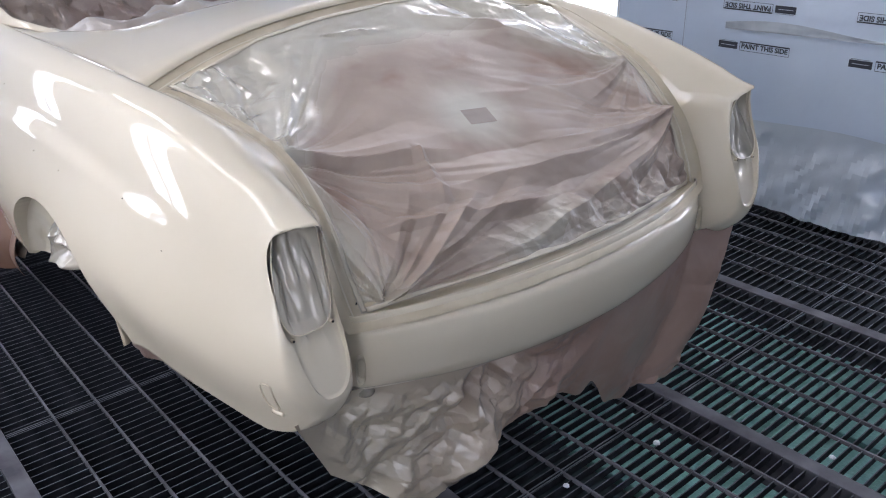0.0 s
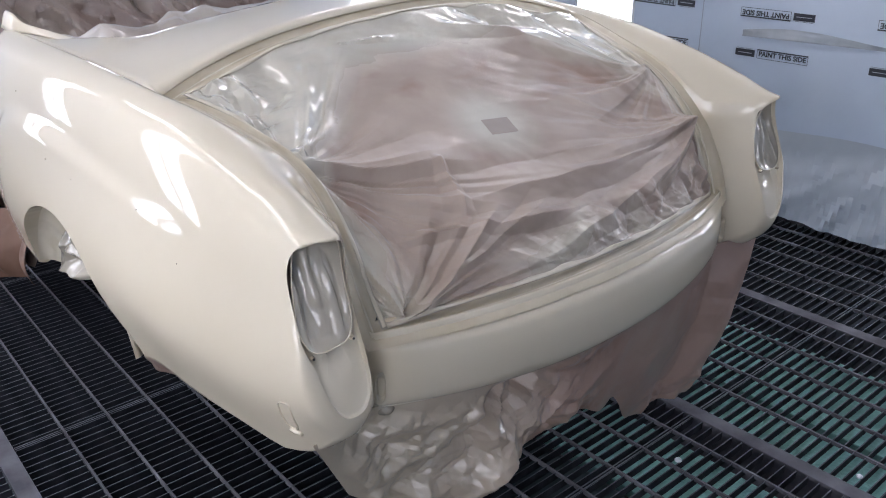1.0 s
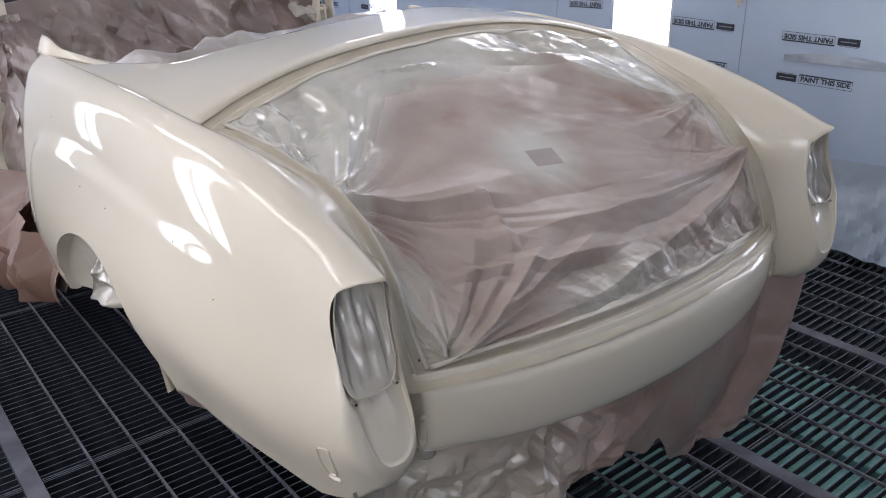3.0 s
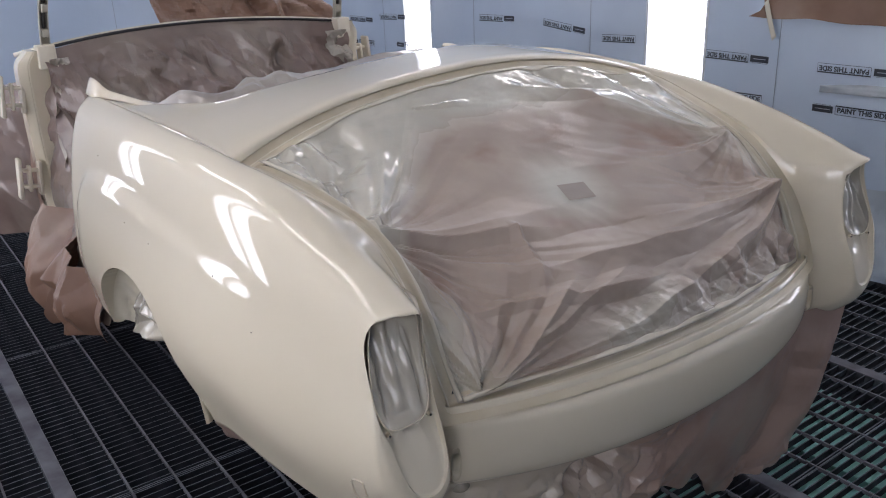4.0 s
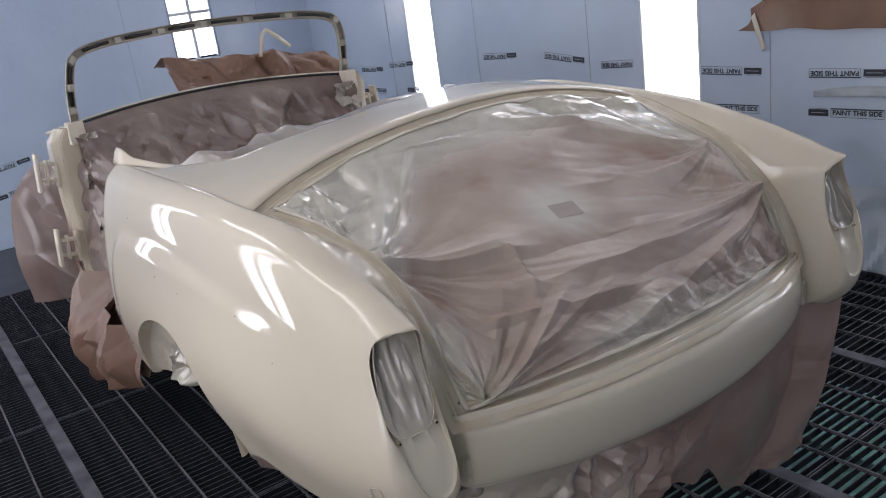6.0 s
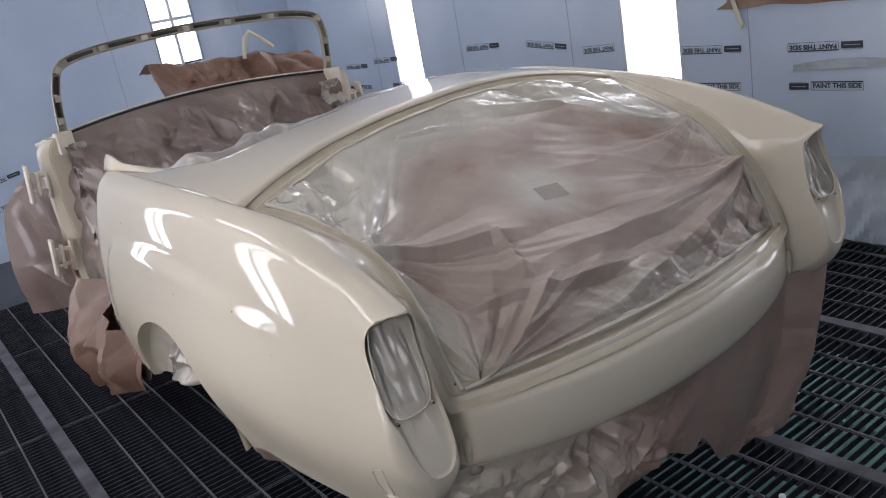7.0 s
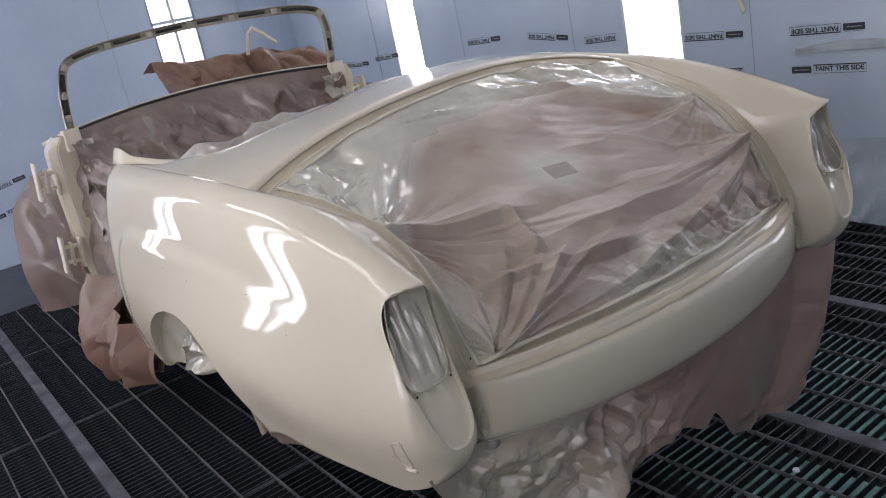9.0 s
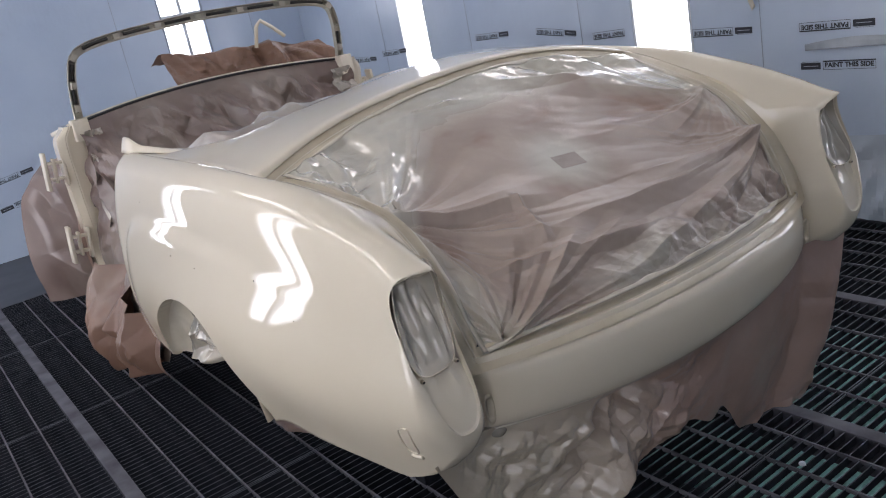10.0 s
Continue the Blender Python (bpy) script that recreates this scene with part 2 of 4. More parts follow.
def tube(points, r, seg=10, bm=None, close=False):
    """A round bar along points."""
    bm = bm or bmesh.new()
    P = [Vector(p) for p in points]
    rings = []
    for i, p in enumerate(P):
        d = (P[(i + 1) % len(P)] - P[i - 1]) if (close or 0 < i < len(P) - 1) else (P[1] - P[0] if i == 0 else P[-1] - P[-2])
        d.normalize()
        a = d.cross(Vector((0, 0, 1)))
        if a.length < 1e-3:
            a = d.cross(Vector((0, 1, 0)))
        a.normalize()
        b = d.cross(a)
        rings.append([bm.verts.new(p + r * (math.cos(k * math.tau / seg) * a + math.sin(k * math.tau / seg) * b)) for k in range(seg)])
    n = len(P) if close else len(P) - 1
    for i in range(n):
        q, w = rings[i], rings[(i + 1) % len(P)]
        for k in range(seg):
            bm.faces.new((q[k], q[(k + 1) % seg], w[(k + 1) % seg], w[k]))
    if not close:
        bm.faces.new(rings[0][::-1])
        bm.faces.new(rings[-1])
    return bm


def spline(keys, t):
    """Smooth value at t through rows (t, values...)."""
    ts = [k[0] for k in keys]
    if t <= ts[0]:
        return np.array(keys[0][1:], float)
    if t >= ts[-1]:
        return np.array(keys[-1][1:], float)
    i = max(j for j in range(len(ts)) if ts[j] <= t)
    i = min(i, len(ts) - 2)
    p1, p2 = np.array(keys[i][1:], float), np.array(keys[i + 1][1:], float)
    h = ts[i + 1] - ts[i]
    m1 = (p2 - np.array(keys[i - 1][1:], float)) / (ts[i + 1] - ts[i - 1]) * h if i > 0 else p2 - p1
    m2 = (np.array(keys[i + 2][1:], float) - p1) / (ts[i + 2] - ts[i]) * h if i + 2 < len(ts) else p2 - p1
    s = (t - ts[i]) / h
    return (2 * s**3 - 3 * s**2 + 1) * p1 + (s**3 - 2 * s**2 + s) * m1 + (-2 * s**3 + 3 * s**2) * p2 + (s**3 - s**2) * m2


def smooth(a, b, x):
    s = min(1.0, max(0.0, (x - a) / (b - a)))
    return s * s * (3 - 2 * s)


def knot(i, j, seed):
    """A fixed random height for a lattice point."""
    h = math.sin(i * 127.1 + j * 311.7 + seed * 74.7) * 43758.5453
    return h - math.floor(h) - 0.5


def facets(x, y, seed):
    """Random heights on a triangular lattice, joined by flat triangles."""
    s = (x + y) * 0.36602540
    i, j = math.floor(x + s), math.floor(y + s)
    t = (i + j) * 0.21132487
    x0, y0 = x - i + t, y - j + t
    di, dj = (1, 0) if x0 > y0 else (0, 1)
    # flat interpolation by barycentric weights
    x1, y1 = di - 0.21132487, dj - 0.21132487
    x2, y2 = 0.57735027, 0.57735027
    det = x1 * y2 - x2 * y1
    b, c = (x0 * y2 - x2 * y0) / det, (x1 * y0 - x0 * y1) / det
    return knot(i, j, seed) * (1 - b - c) + knot(i + di, j + dj, seed) * b + knot(i + 1, j + 1, seed) * c


def crease(p, size, seed=0):
    """Flat facets between sharp folds, as in crushed paper; about -0.5 to 0.5."""
    x, y = (p[0] + 0.41 * p[2]) / size, (p[1] - 0.37 * p[2]) / size
    wx = noise.noise(Vector((x * 0.9, y * 0.9, seed)))
    wy = noise.noise(Vector((x * 0.9, y * 0.9, seed + 9.0)))
    x, y = x + 0.26 * wx, y + 0.26 * wy
    return 0.72 * facets(x * 1.5, y * 1.5, seed) + 0.26 * facets(x * 3.3 + 5, y * 3.3, seed + 3) + 0.07 * facets(x * 7.1, y * 7.1 + 2, seed + 5)


# ---- booth: walls, ceiling, light boxes ----
X0, X1, Y0, Y1, HIGH = -2.25, 2.25, -3.4, 6.15, 2.75

def panel_wall(name, along, at, lo, hi, holes, out):
    """A wall 0.1 thick on the plane x = at or y = at, with openings (a, b, z0, z1) through it; out: side away from the room."""
    bm = bmesh.new()
    cuts = sorted({lo, hi, *[h[0] for h in holes], *[h[1] for h in holes]})
    for a, b in zip(cuts, cuts[1:]):
        spans = sorted((h[2], h[3]) for h in holes if h[0] <= a and b <= h[1])
        z = -0.05
        rows = []
        for z0, z1 in spans:
            rows.append((z, z0))
            z = z1
        rows.append((z, HIGH))
        for z0, z1 in rows:
            if z1 - z0 < 0.01:
                continue
            t0, t1 = sorted((at, at + 0.1 * out))
            if along == "x":
                box(bm, (t0, a, z0), (t1, b, z1))
            else:
                box(bm, (a, t0, z0), (b, t1, z1))
    return bm

BOX_Z0, BOX_Z1 = 0.55, 2.35
# Last box in each list: unseen, row spacing kept, added to brighten the rear.
BOXES_R = [(1.66, 2.07), (4.09, 4.47), (-0.6, -0.18)]
BOXES_L = [(2.68, 3.30), (4.95, 5.55), (0.45, 1.05), (-1.80, -1.20)]
A_WIN = (0.93, 1.33, 1.22, 2.1)
single("wall_east", panel_wall("wall", "x", X1, Y0, Y1, [(a, b, BOX_Z0, BOX_Z1) for a, b in BOXES_R], 1), WALL,
       "pale blue-grey booth wall covered with clear protective film", "wall", kind="structure", smooth=False)
single("wall_west", panel_wall("wall", "x", X0, Y0, Y1, [(a, b, 0.3, BOX_Z1) for a, b in BOXES_L], -1), WALL,
       "pale blue-grey booth wall covered with clear protective film", "wall", kind="structure", smooth=False)
single("wall_north", panel_wall("wall", "y", Y1, X0 - 0.1, X1 + 0.1, [A_WIN], 1), WALL,
       "pale blue-grey end wall covered with clear protective film", "wall", kind="structure", smooth=False)
single("wall_south", panel_wall("wall", "y", Y0, X0 - 0.1, X1 + 0.1, [], -1), WALL,
       "plain blue-grey end wall behind the camera", "wall", kind="structure", smooth=False)
single("ceiling", boxed((X0 - 0.1, Y0 - 0.1, HIGH), (X1 + 0.1, Y1 + 0.1, HIGH + 0.1)), CEILING,
       "white booth ceiling", "ceiling", kind="structure", smooth=False)


def light_box(x, y0, y1, z0, z1, out):
    """Glowing pane with a frame, set in a side wall."""
    t = thing("light_box", "bright white recessed light box in the booth wall", "light box", (x, (y0 + y1) / 2, z0), "wall light boxes")
    h, w = z1 - z0, (y1 - y0) / 2
    part("pane", boxed((min(0.03 * out, 0.05 * out), -w + 0.004, 0.004), (max(0.03 * out, 0.05 * out), w - 0.004, h - 0.004)), LIGHT, t, "glowing white pane", False)
    for a, b in ((-w, -w + 0.02), (w - 0.02, w)):
        part("frame_side", boxed((min(0, 0.03 * out), a + 0.003, 0.003), (max(0, 0.03 * out), b - 0.003, h - 0.003)), CEILING, t, "", False)
    if out < 0:
        part("mullion", boxed((-0.029, -0.018, 0.003), (0.0, 0.018, h - 0.003)), CEILING, t, "", False)
    return t

for a, b in BOXES_R:
    light_box(X1, a, b, BOX_Z0, BOX_Z1, 1)
for a, b in BOXES_L:
    light_box(X0, a, b, 0.3, BOX_Z1, -1)

# end-wall window, two panes with a mullion
win = thing("window_1", "bright two-pane window in the end wall", "window", ((A_WIN[0] + A_WIN[1]) / 2, Y1, A_WIN[2]), kind="structure")
ww, wh = (A_WIN[1] - A_WIN[0]) / 2, A_WIN[3] - A_WIN[2]
for s in (-1, 1):
    lo, hi = (0.016, ww - 0.02) if s > 0 else (-ww + 0.02, -0.016)
    for z0, z1 in ((0.02, 0.38), (0.41, wh - 0.02)):
        part("pane", boxed((lo, 0.03, z0), (hi, 0.045, z1)), LIGHT, win, "glowing white pane", False)
part("mullion", boxed((-0.014, 0.005, 0.004), (0.014, 0.05, wh - 0.004), 0.003), CEILING, win)
part("rail", boxed((-ww + 0.02, 0.008, 0.382), (ww - 0.02, 0.047, 0.408), 0.003), CEILING, win)
for s in (-1, 1):
    part("window_frame", boxed((s * ww - (0.018 if s > 0 else -0.002), 0.0, 0.003), (s * ww + (0.018 if s < 0 else -0.002), 0.06, wh - 0.003), 0.003), SEAM, win)

# ceiling tubes in pairs along the booth
for x in (-1.75, 1.75):
    for y in (-0.2, 1.7, 3.6):
        t = thing("ceiling_light", "twin-tube ceiling light fitting", "ceiling light", (x, y, HIGH), "ceiling lights")
        part("housing", boxed((-0.12, -0.75, -0.05), (0.12, 0.75, -0.002), 0.01), CEILING, t, "", False)
        for s in (-0.06, 0.06):
            part("tube", tube([(s, -0.72, -0.075), (s, 0.72, -0.075)], 0.022, 10), TUBE, t, "glowing tube")

# ---- floor: pit, beams, grating ----
single("ground", boxed((X0 - 0.1, Y0 - 0.1, -0.62), (X1 + 0.1, Y1 + 0.1, -0.5)), SLAB, "dark pit bottom under the grating", "ground", kind="structure", smooth=False)
GRID_END = 4.72
# The first three mats are dark, the two towards the east wall teal.
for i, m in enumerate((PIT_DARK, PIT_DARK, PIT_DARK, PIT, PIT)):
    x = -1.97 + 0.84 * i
    single("filter_mat", boxed((x + 0.02, Y0, -0.5), (x + 0.82, GRID_END, -0.46), 0.005), m, "teal-grey filter mat in the pit under the grating" if m is PIT else "dark filter mat in the pit under the grating",
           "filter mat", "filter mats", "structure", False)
single("floor_plate", boxed((X0, GRID_END, -0.06), (X1, Y1, -0.004)), SLAB, "dark solid floor plate along the end wall", "floor", kind="structure", smooth=False)
BEAMS = [-1.97 + 0.84 * i for i in range(6)]
for x in BEAMS:
    if x < X1:
        b = thing("floor_beam", "grey steel floor beam between gratings", "floor beam", (x, 0, 0), "floor beams", "structure")
        part("flange", boxed((-0.026, Y0, -0.012), (0.026, GRID_END, 0.0), 0.002), BAND, b, "", False)
        part("web", boxed((-0.006, Y0, -0.14), (0.006, GRID_END, -0.0125)), BAND, b, "", False)
PITCH = 0.0335
floor = thing("floor", "dark steel grating floor panels", "floor", kind="structure")


def bar_mesh(length, depth):
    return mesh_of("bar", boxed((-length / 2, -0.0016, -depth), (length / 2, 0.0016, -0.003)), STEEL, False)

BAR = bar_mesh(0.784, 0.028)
def grating():
    near = 0
    far = []
    n = int((GRID_END - Y0) / PITCH)
    for i in range(n):
        y = Y0 + 0.03 + i * PITCH
        for k, x in enumerate(BEAMS[:-1]):
            xm = x + 0.42
            if near < 296 and ((k == 1 and 0.3 < y < 3.2) or (k == 3 and -0.9 < y < 1.6) or (k == 2 and -0.6 < y < 0.7) or (k == 0 and 0.9 < y < 3.0)):
                ob = new("bar", BAR)
                ob.parent = floor
                ob.location = (xm, y, 0)
                near += 1
            else:
                far.append((xm, y))
    verts, faces = [], []
    for xm, y in far:
        n0 = len(verts)
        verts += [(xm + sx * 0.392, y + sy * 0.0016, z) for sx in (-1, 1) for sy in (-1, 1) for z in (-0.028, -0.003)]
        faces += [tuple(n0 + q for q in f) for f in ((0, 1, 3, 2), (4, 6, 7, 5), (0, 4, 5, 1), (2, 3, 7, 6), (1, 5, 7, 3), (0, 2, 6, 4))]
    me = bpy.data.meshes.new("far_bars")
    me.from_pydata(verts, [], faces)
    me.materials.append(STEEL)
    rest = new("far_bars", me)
    rest.parent = floor
    rest["kind"] = "stuff"
    for k, x in enumerate(BEAMS[:-1]):
        for j in range(5):
            xr = x + (0.167 if k < 2 else 0.173) + (0.1315 if k < 2 else 0.134) * j
            part("rod", boxed((xr - 0.0034, Y0, -0.012), (xr + 0.0034, GRID_END, 0.0005), 0.001), BAND, floor, "", False)
        for y in (-2.41, -1.19, 0.02, 1.23, 2.44, 3.65):
            for s in (-0.0045, 0.0045):
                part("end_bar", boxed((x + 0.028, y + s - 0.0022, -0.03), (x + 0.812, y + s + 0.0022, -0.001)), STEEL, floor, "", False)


# ---- print, seams and loose film on the walls ----
def text_mesh(words, height):
    cu = bpy.data.curves.new("lettering", "FONT")
    cu.body, cu.size, cu.align_x, cu.align_y, cu.extrude = words, height, "CENTER", "CENTER", 0.0003
    cu.offset = 0.0011
    ob = bpy.data.objects.new("lettering", cu)
    scene.collection.objects.link(ob)
    bpy.context.view_layer.update()
    me = bpy.data.meshes.new_from_object(ob.evaluated_get(bpy.context.evaluated_depsgraph_get()))
    bpy.data.objects.remove(ob)
    me.materials.clear()
    me.materials.append(INK)
    return me

WORDS = text_mesh("PAINT THIS SIDE", 0.031)
w_now = max(v.co.x for v in WORDS.vertices) - min(v.co.x for v in WORDS.vertices)
for v in WORDS.vertices:
    v.co.x *= 0.232 / w_now

def frame_mesh():
    bm = bmesh.new()
    for lo, hi in (((-0.125, -0.0215), (0.125, -0.0195)), ((-0.125, 0.0155), (0.125, 0.0215)), ((-0.125, -0.019), (-0.1235, 0.015)), ((0.1235, -0.019), (0.125, 0.015))):
        box(bm, (*lo, -0.0002), (*hi, 0.0003))
    return mesh_of("printed_box", bm, INK, False)

def brand_mesh():
    bm = bmesh.new()
    box(bm, (-0.05, -0.018, -0.0002), (0.05, 0.014, 0.0003))
    box(bm, (-0.045, 0.017, -0.0002), (0.04, 0.0185, 0.0003))
    return mesh_of("printed_block", bm, INK, False)

def brand_bar():
    return mesh_of("printed_bar", boxed((-0.036, -0.0035, 0.0004), (0.036, -0.001, 0.0008)), INK_PALE, False)

BOX_PRINT, BLOCK, BAR_PALE = frame_mesh(), brand_mesh(), brand_bar()

def stamp(wall, at, turn, flip, block=True):
    """One printed mark: boxed words and a solid block, turned upside down in the upper rows."""
    m = Matrix.Translation(at) @ turn @ Matrix.Rotation(math.pi if flip else 0, 4, "Z")
    for me, dx in ((WORDS, 0.06), (BOX_PRINT, 0.06), (BLOCK, -0.127), (BAR_PALE, -0.127))[:4 if block else 2]:
        ob = new(me.name.split(".")[0], me)
        ob.parent = wall
        ob.matrix_basis = m @ Matrix.Translation((dx, 0, 0))

EAST, NORTH = bpy.data.objects["wall_east"], bpy.data.objects["wall_north"]
ON_EAST = Matrix.Rotation(-math.pi / 2, 4, "Z") @ Matrix.Rotation(math.pi / 2, 4, "X")
ON_NORTH = Matrix.Rotation(math.pi / 2, 4, "X")
for i, (y, z, tilt) in enumerate(((-0.41, 0.93, 0), (0.225, 0.93, 0), (0.86, 0.925, 0), (1.475, 0.935, -1), (2.20, 0.975, 2), (2.70, 1.015, -6), (3.34, 1.035, 1), (4.62, 0.985, 2), (5.1, 0.945, 0))):
    stamp(EAST, (X1 - 0.0012, y, z), ON_EAST @ Matrix.Rotation(radians(tilt), 4, "Z"), True, i != 4)
for i, (y, z) in enumerate(((-0.40, 0.74), (0.235, 0.74), (0.87, 0.742), (1.50, 0.742), (2.14, 0.75), (4.4, 0.78), (5.1, 0.76))):
    stamp(EAST, (X1 - 0.0012, y, z), ON_EAST, False)
for x in (-1.25, -0.60, 0.05):
    stamp(NORTH, (x, Y1 - 0.0012, 0.64 + 0.05 * (x + 0.6)), ON_NORTH @ Matrix.Rotation(radians(8), 4, "Z"), True)
    stamp(NORTH, (x + 0.02, Y1 - 0.0012, 0.425 + 0.05 * (x + 0.6)), ON_NORTH @ Matrix.Rotation(radians(8), 4, "Z"), False)
for y in (-0.1, 1.249, 2.48, 3.586, 4.75):
    part("film_seam", boxed((X1 - 0.0025, y - 0.0015, 0.0), (X1 - 0.0003, y + 0.0015, HIGH - 0.01)), SEAM, EAST, "", False)
for x in (-0.9, 0.55, 1.75):
    part("film_seam", boxed((x - 0.0015, Y1 - 0.0025, 0.0), (x + 0.0015, Y1 - 0.0003, HIGH - 0.01)), SEAM, NORTH, "", False)

# loose film hanging along the foot of the walls
def skirt_film(u, v):
    y = Y0 + 0.1 + (Y1 - Y0 - 0.2) * u
    top = 0.41 + 0.04 * noise.noise(Vector((y * 1.3, 0, 0)))
    z = top + (0.012 + 0.03 * abs(noise.noise(Vector((y * 2.1, 7, 0)))) - top) * v
    out = 0.008 + 0.075 * v ** 1.5 + 0.085 * crease((y * 1.2 + 0.3 * z, z * 0.7, 0.3), 0.34, 51) * smooth(0.05, 0.5, v) + 0.035 * crease((y * 1.2 + z * 0.5, z * 0.5, 0.3), 0.12, 53) * smooth(0, 0.3, v)
    return (X1 - 0.004 - max(0.0, out), y, z)
single("loose_wall_film", grid(420, 30, skirt_film), SKIRT, "loose shiny protective film hanging along the foot of the wall", "plastic film").data.set_sharp_from_angle(angle=radians(10))
# a torn strip of film stuck across the wall
def strip_f(u, v):
    y = 1.02 - 1.5 * u
    return (X1 - 0.004 - 0.006 * abs(noise.noise(Vector((y * 8, v * 3, 0)))), y, 0.815 + 0.05 * v * (0.6 + 0.4 * math.sin(u * 9)) + 0.03 * u)
single("film_strip", grid(60, 6, strip_f), STRIP, "grey translucent strip of torn film stuck to the wall", "plastic film")

# brown paper taped high on the wall
def wall_paper_f(u, v):
    y = 1.42 - 1.9 * u + 0.16 * v * smooth(0.3, 0.0, u) * -1
    z = 1.135 - 0.035 * u + 0.012 * noise.noise(Vector((u * 9, 0, 4))) + 0.62 * v * (0.12 + 0.88 * smooth(0.0, 0.09, u))
    return (X1 - 0.006 - 0.012 * (0.5 + crease((y, z, 0.1), 0.3, 55)), y, z)
single("wall_masking_paper", thicken(grid(60, 24, wall_paper_f), 0.001), PAPER, "brown masking paper taped across the booth wall", "masking paper")
def tape_f(u, v):
    return (X1 - 0.024 - 0.004 * math.sin(v * 3), 1.335 - 0.02 * u - 0.06 * v, 1.20 - 0.17 * v + 0.02 * u)
single("tape_tail", thicken(grid(4, 12, tape_f), 0.001), TAPE, "loose end of pale masking tape on the wall", "tape")

# ---- the car body ----
car = thing("car_body", "cream-painted vintage convertible body shell, masked for spraying", "car")

# rear wing section by y: inner foot, inner top, crest, shoulder, flank, belly, bottom (x, z each)
WING = [
    (0.00, .668, .58, .672, .925, .712, .960, .778, .936, .797, .81, .803, .655, .748, .552),
    (0.04, .652, .55, .655, .935, .712, .970, .781, .941, .804, .80, .812, .65, .762, .515),
    (0.09, .636, .53, .638, .93, .712, .988, .783, .95, .811, .805, .82, .645, .77, .49),
    (0.15, .625, .50, .626, .925, .712, 1.005, .785, .964, .817, .81, .828, .64, .775, .465),
    (0.30, .62, .46, .626, 1.00, .706, 1.043, .780, 1.002, .823, .83, .842, .63, .795, .46),
    (0.50, .62, .42, .655, 1.043, .714, 1.076, .784, 1.025, .824, .85, .856, .635, .812, .447),
    (0.70, .62, .38, .695, 1.075, .728, 1.088, .79, 1.035, .825, .86, .864, .635, .822, .437),
    (1.00, .68, .34, .70, 1.085, .735, 1.098, .795, 1.045, .829, .86, .87, .57, .805, .30),
    (1.30, .765, .27, .70, 1.085, .735, 1.10, .797, 1.05, .833, .86, .875, .56, .81, .25),
    (1.60, .785, .43, .70, 1.08, .733, 1.10, .797, 1.05, .838, .86, .872, .60, .845, .41),
    (1.86, .795, .44, .70, 1.08, .73, 1.10, .79, 1.05, .845, .86, .868, .60, .845, .42),
]
LOOP = 110


def section(y):
    v = spline(WING, y)
    pts = [(v[2 * i], v[2 * i + 1]) for i in range(7)]
    # walk round the closed loop: inner top .. bottom are smooth, the inner wall is straight
    keys = []
    d = 0.0
    smooth_pts = pts[1:]
    for i, p in enumerate(smooth_pts):
        if i:
            d += math.dist(p, smooth_pts[i - 1])
        keys.append((d, *p))
    out = []
    n = LOOP - 14
    for i in range(n):
        out.append(tuple(spline(keys, d * i / (n - 1))))
    b, f, t = pts[6], pts[0], pts[1]
    for i in range(1, 6):
        s = i / 6
        out.append((b[0] + (f[0] - b[0]) * s, b[1] + (f[1] - b[1]) * s - 0.02 * math.sin(math.pi * s)))
    for i in range(0, 9):
        s = i / 9
        out.append((f[0] + (t[0] - f[0]) * s, f[1] + (t[1] - f[1]) * s))
    return out


TCX, TCZ = 0.733, 0.79


def rise(x, y):
    """The shell sits a little higher towards its far side by the cockpit."""
    k = spline([(0.05, 0.0), (.27, .012), (.47, .024), (.7, .034), (1.0, .046), (1.2, .052), (1.5, .034), (1.86, 0.01)], y)[0]
    return k * smooth(-0.35, 0.6, x)


def tongue(x, z, grow=1.0):
    """The point on the tongue's outline in the direction of (x, z)."""
    dx, dz = x - TCX, z - TCZ
    rx, rz = (0.0545 if dx > 0 else 0.058) * grow, (0.157 if dz > 0 else 0.175) * grow
    e = 3.3 if dz > 0 else 2.5
    r = (abs(dx / rx) ** e + abs(dz / rz) ** e) ** (-1 / e)
    return (TCX + dx * r + 0.012 * (dz * r) / 0.16, TCZ + dz * r)


def tongue_y(z):
    return 0.007 + 0.006 * smooth(0.75, 0.95, z) - 0.039 * smooth(0.76, 0.61, z)


def sweep(x, z, y=0.0):
    """How far the outer top corner of the lamp end is swept forward."""
    near = max(0.0, 1 - y / 0.28)
    return (0.048 * smooth(0.712, 0.80, x) * smooth(0.73, 0.92, z) + 0.045 * smooth(0.715, 0.662, x) * smooth(0.66, 0.90, z)) * near


def wing_x(y, z):
    """Half width of the wing's outer side at height z."""
    pts = [p for p in section(y) if p[0] > 0.74]
    return min(pts, key=lambda p: abs(p[1] - z) + (0 if p[0] > 0.76 else 0.02))[0] + hip(y, z)


def hip(y, z):
    """The swelling over the rear wheel that starts at the door edge: a crisp shoulder that fades to the rear."""
    ridge = spline([(0.2, .86), (.5, .895), (1.0, .92), (1.4, .928), (1.58, .91), (1.68, .86), (1.74, .74), (1.78, .5)], y)[0]
    along = smooth(1.80, 1.66, y) * smooth(0.15, 1.3, y)
    return 0.015 * along * smooth(ridge + 0.010, ridge - 0.050, z) * (0.25 + 0.75 * smooth(0.35, 0.7, z))


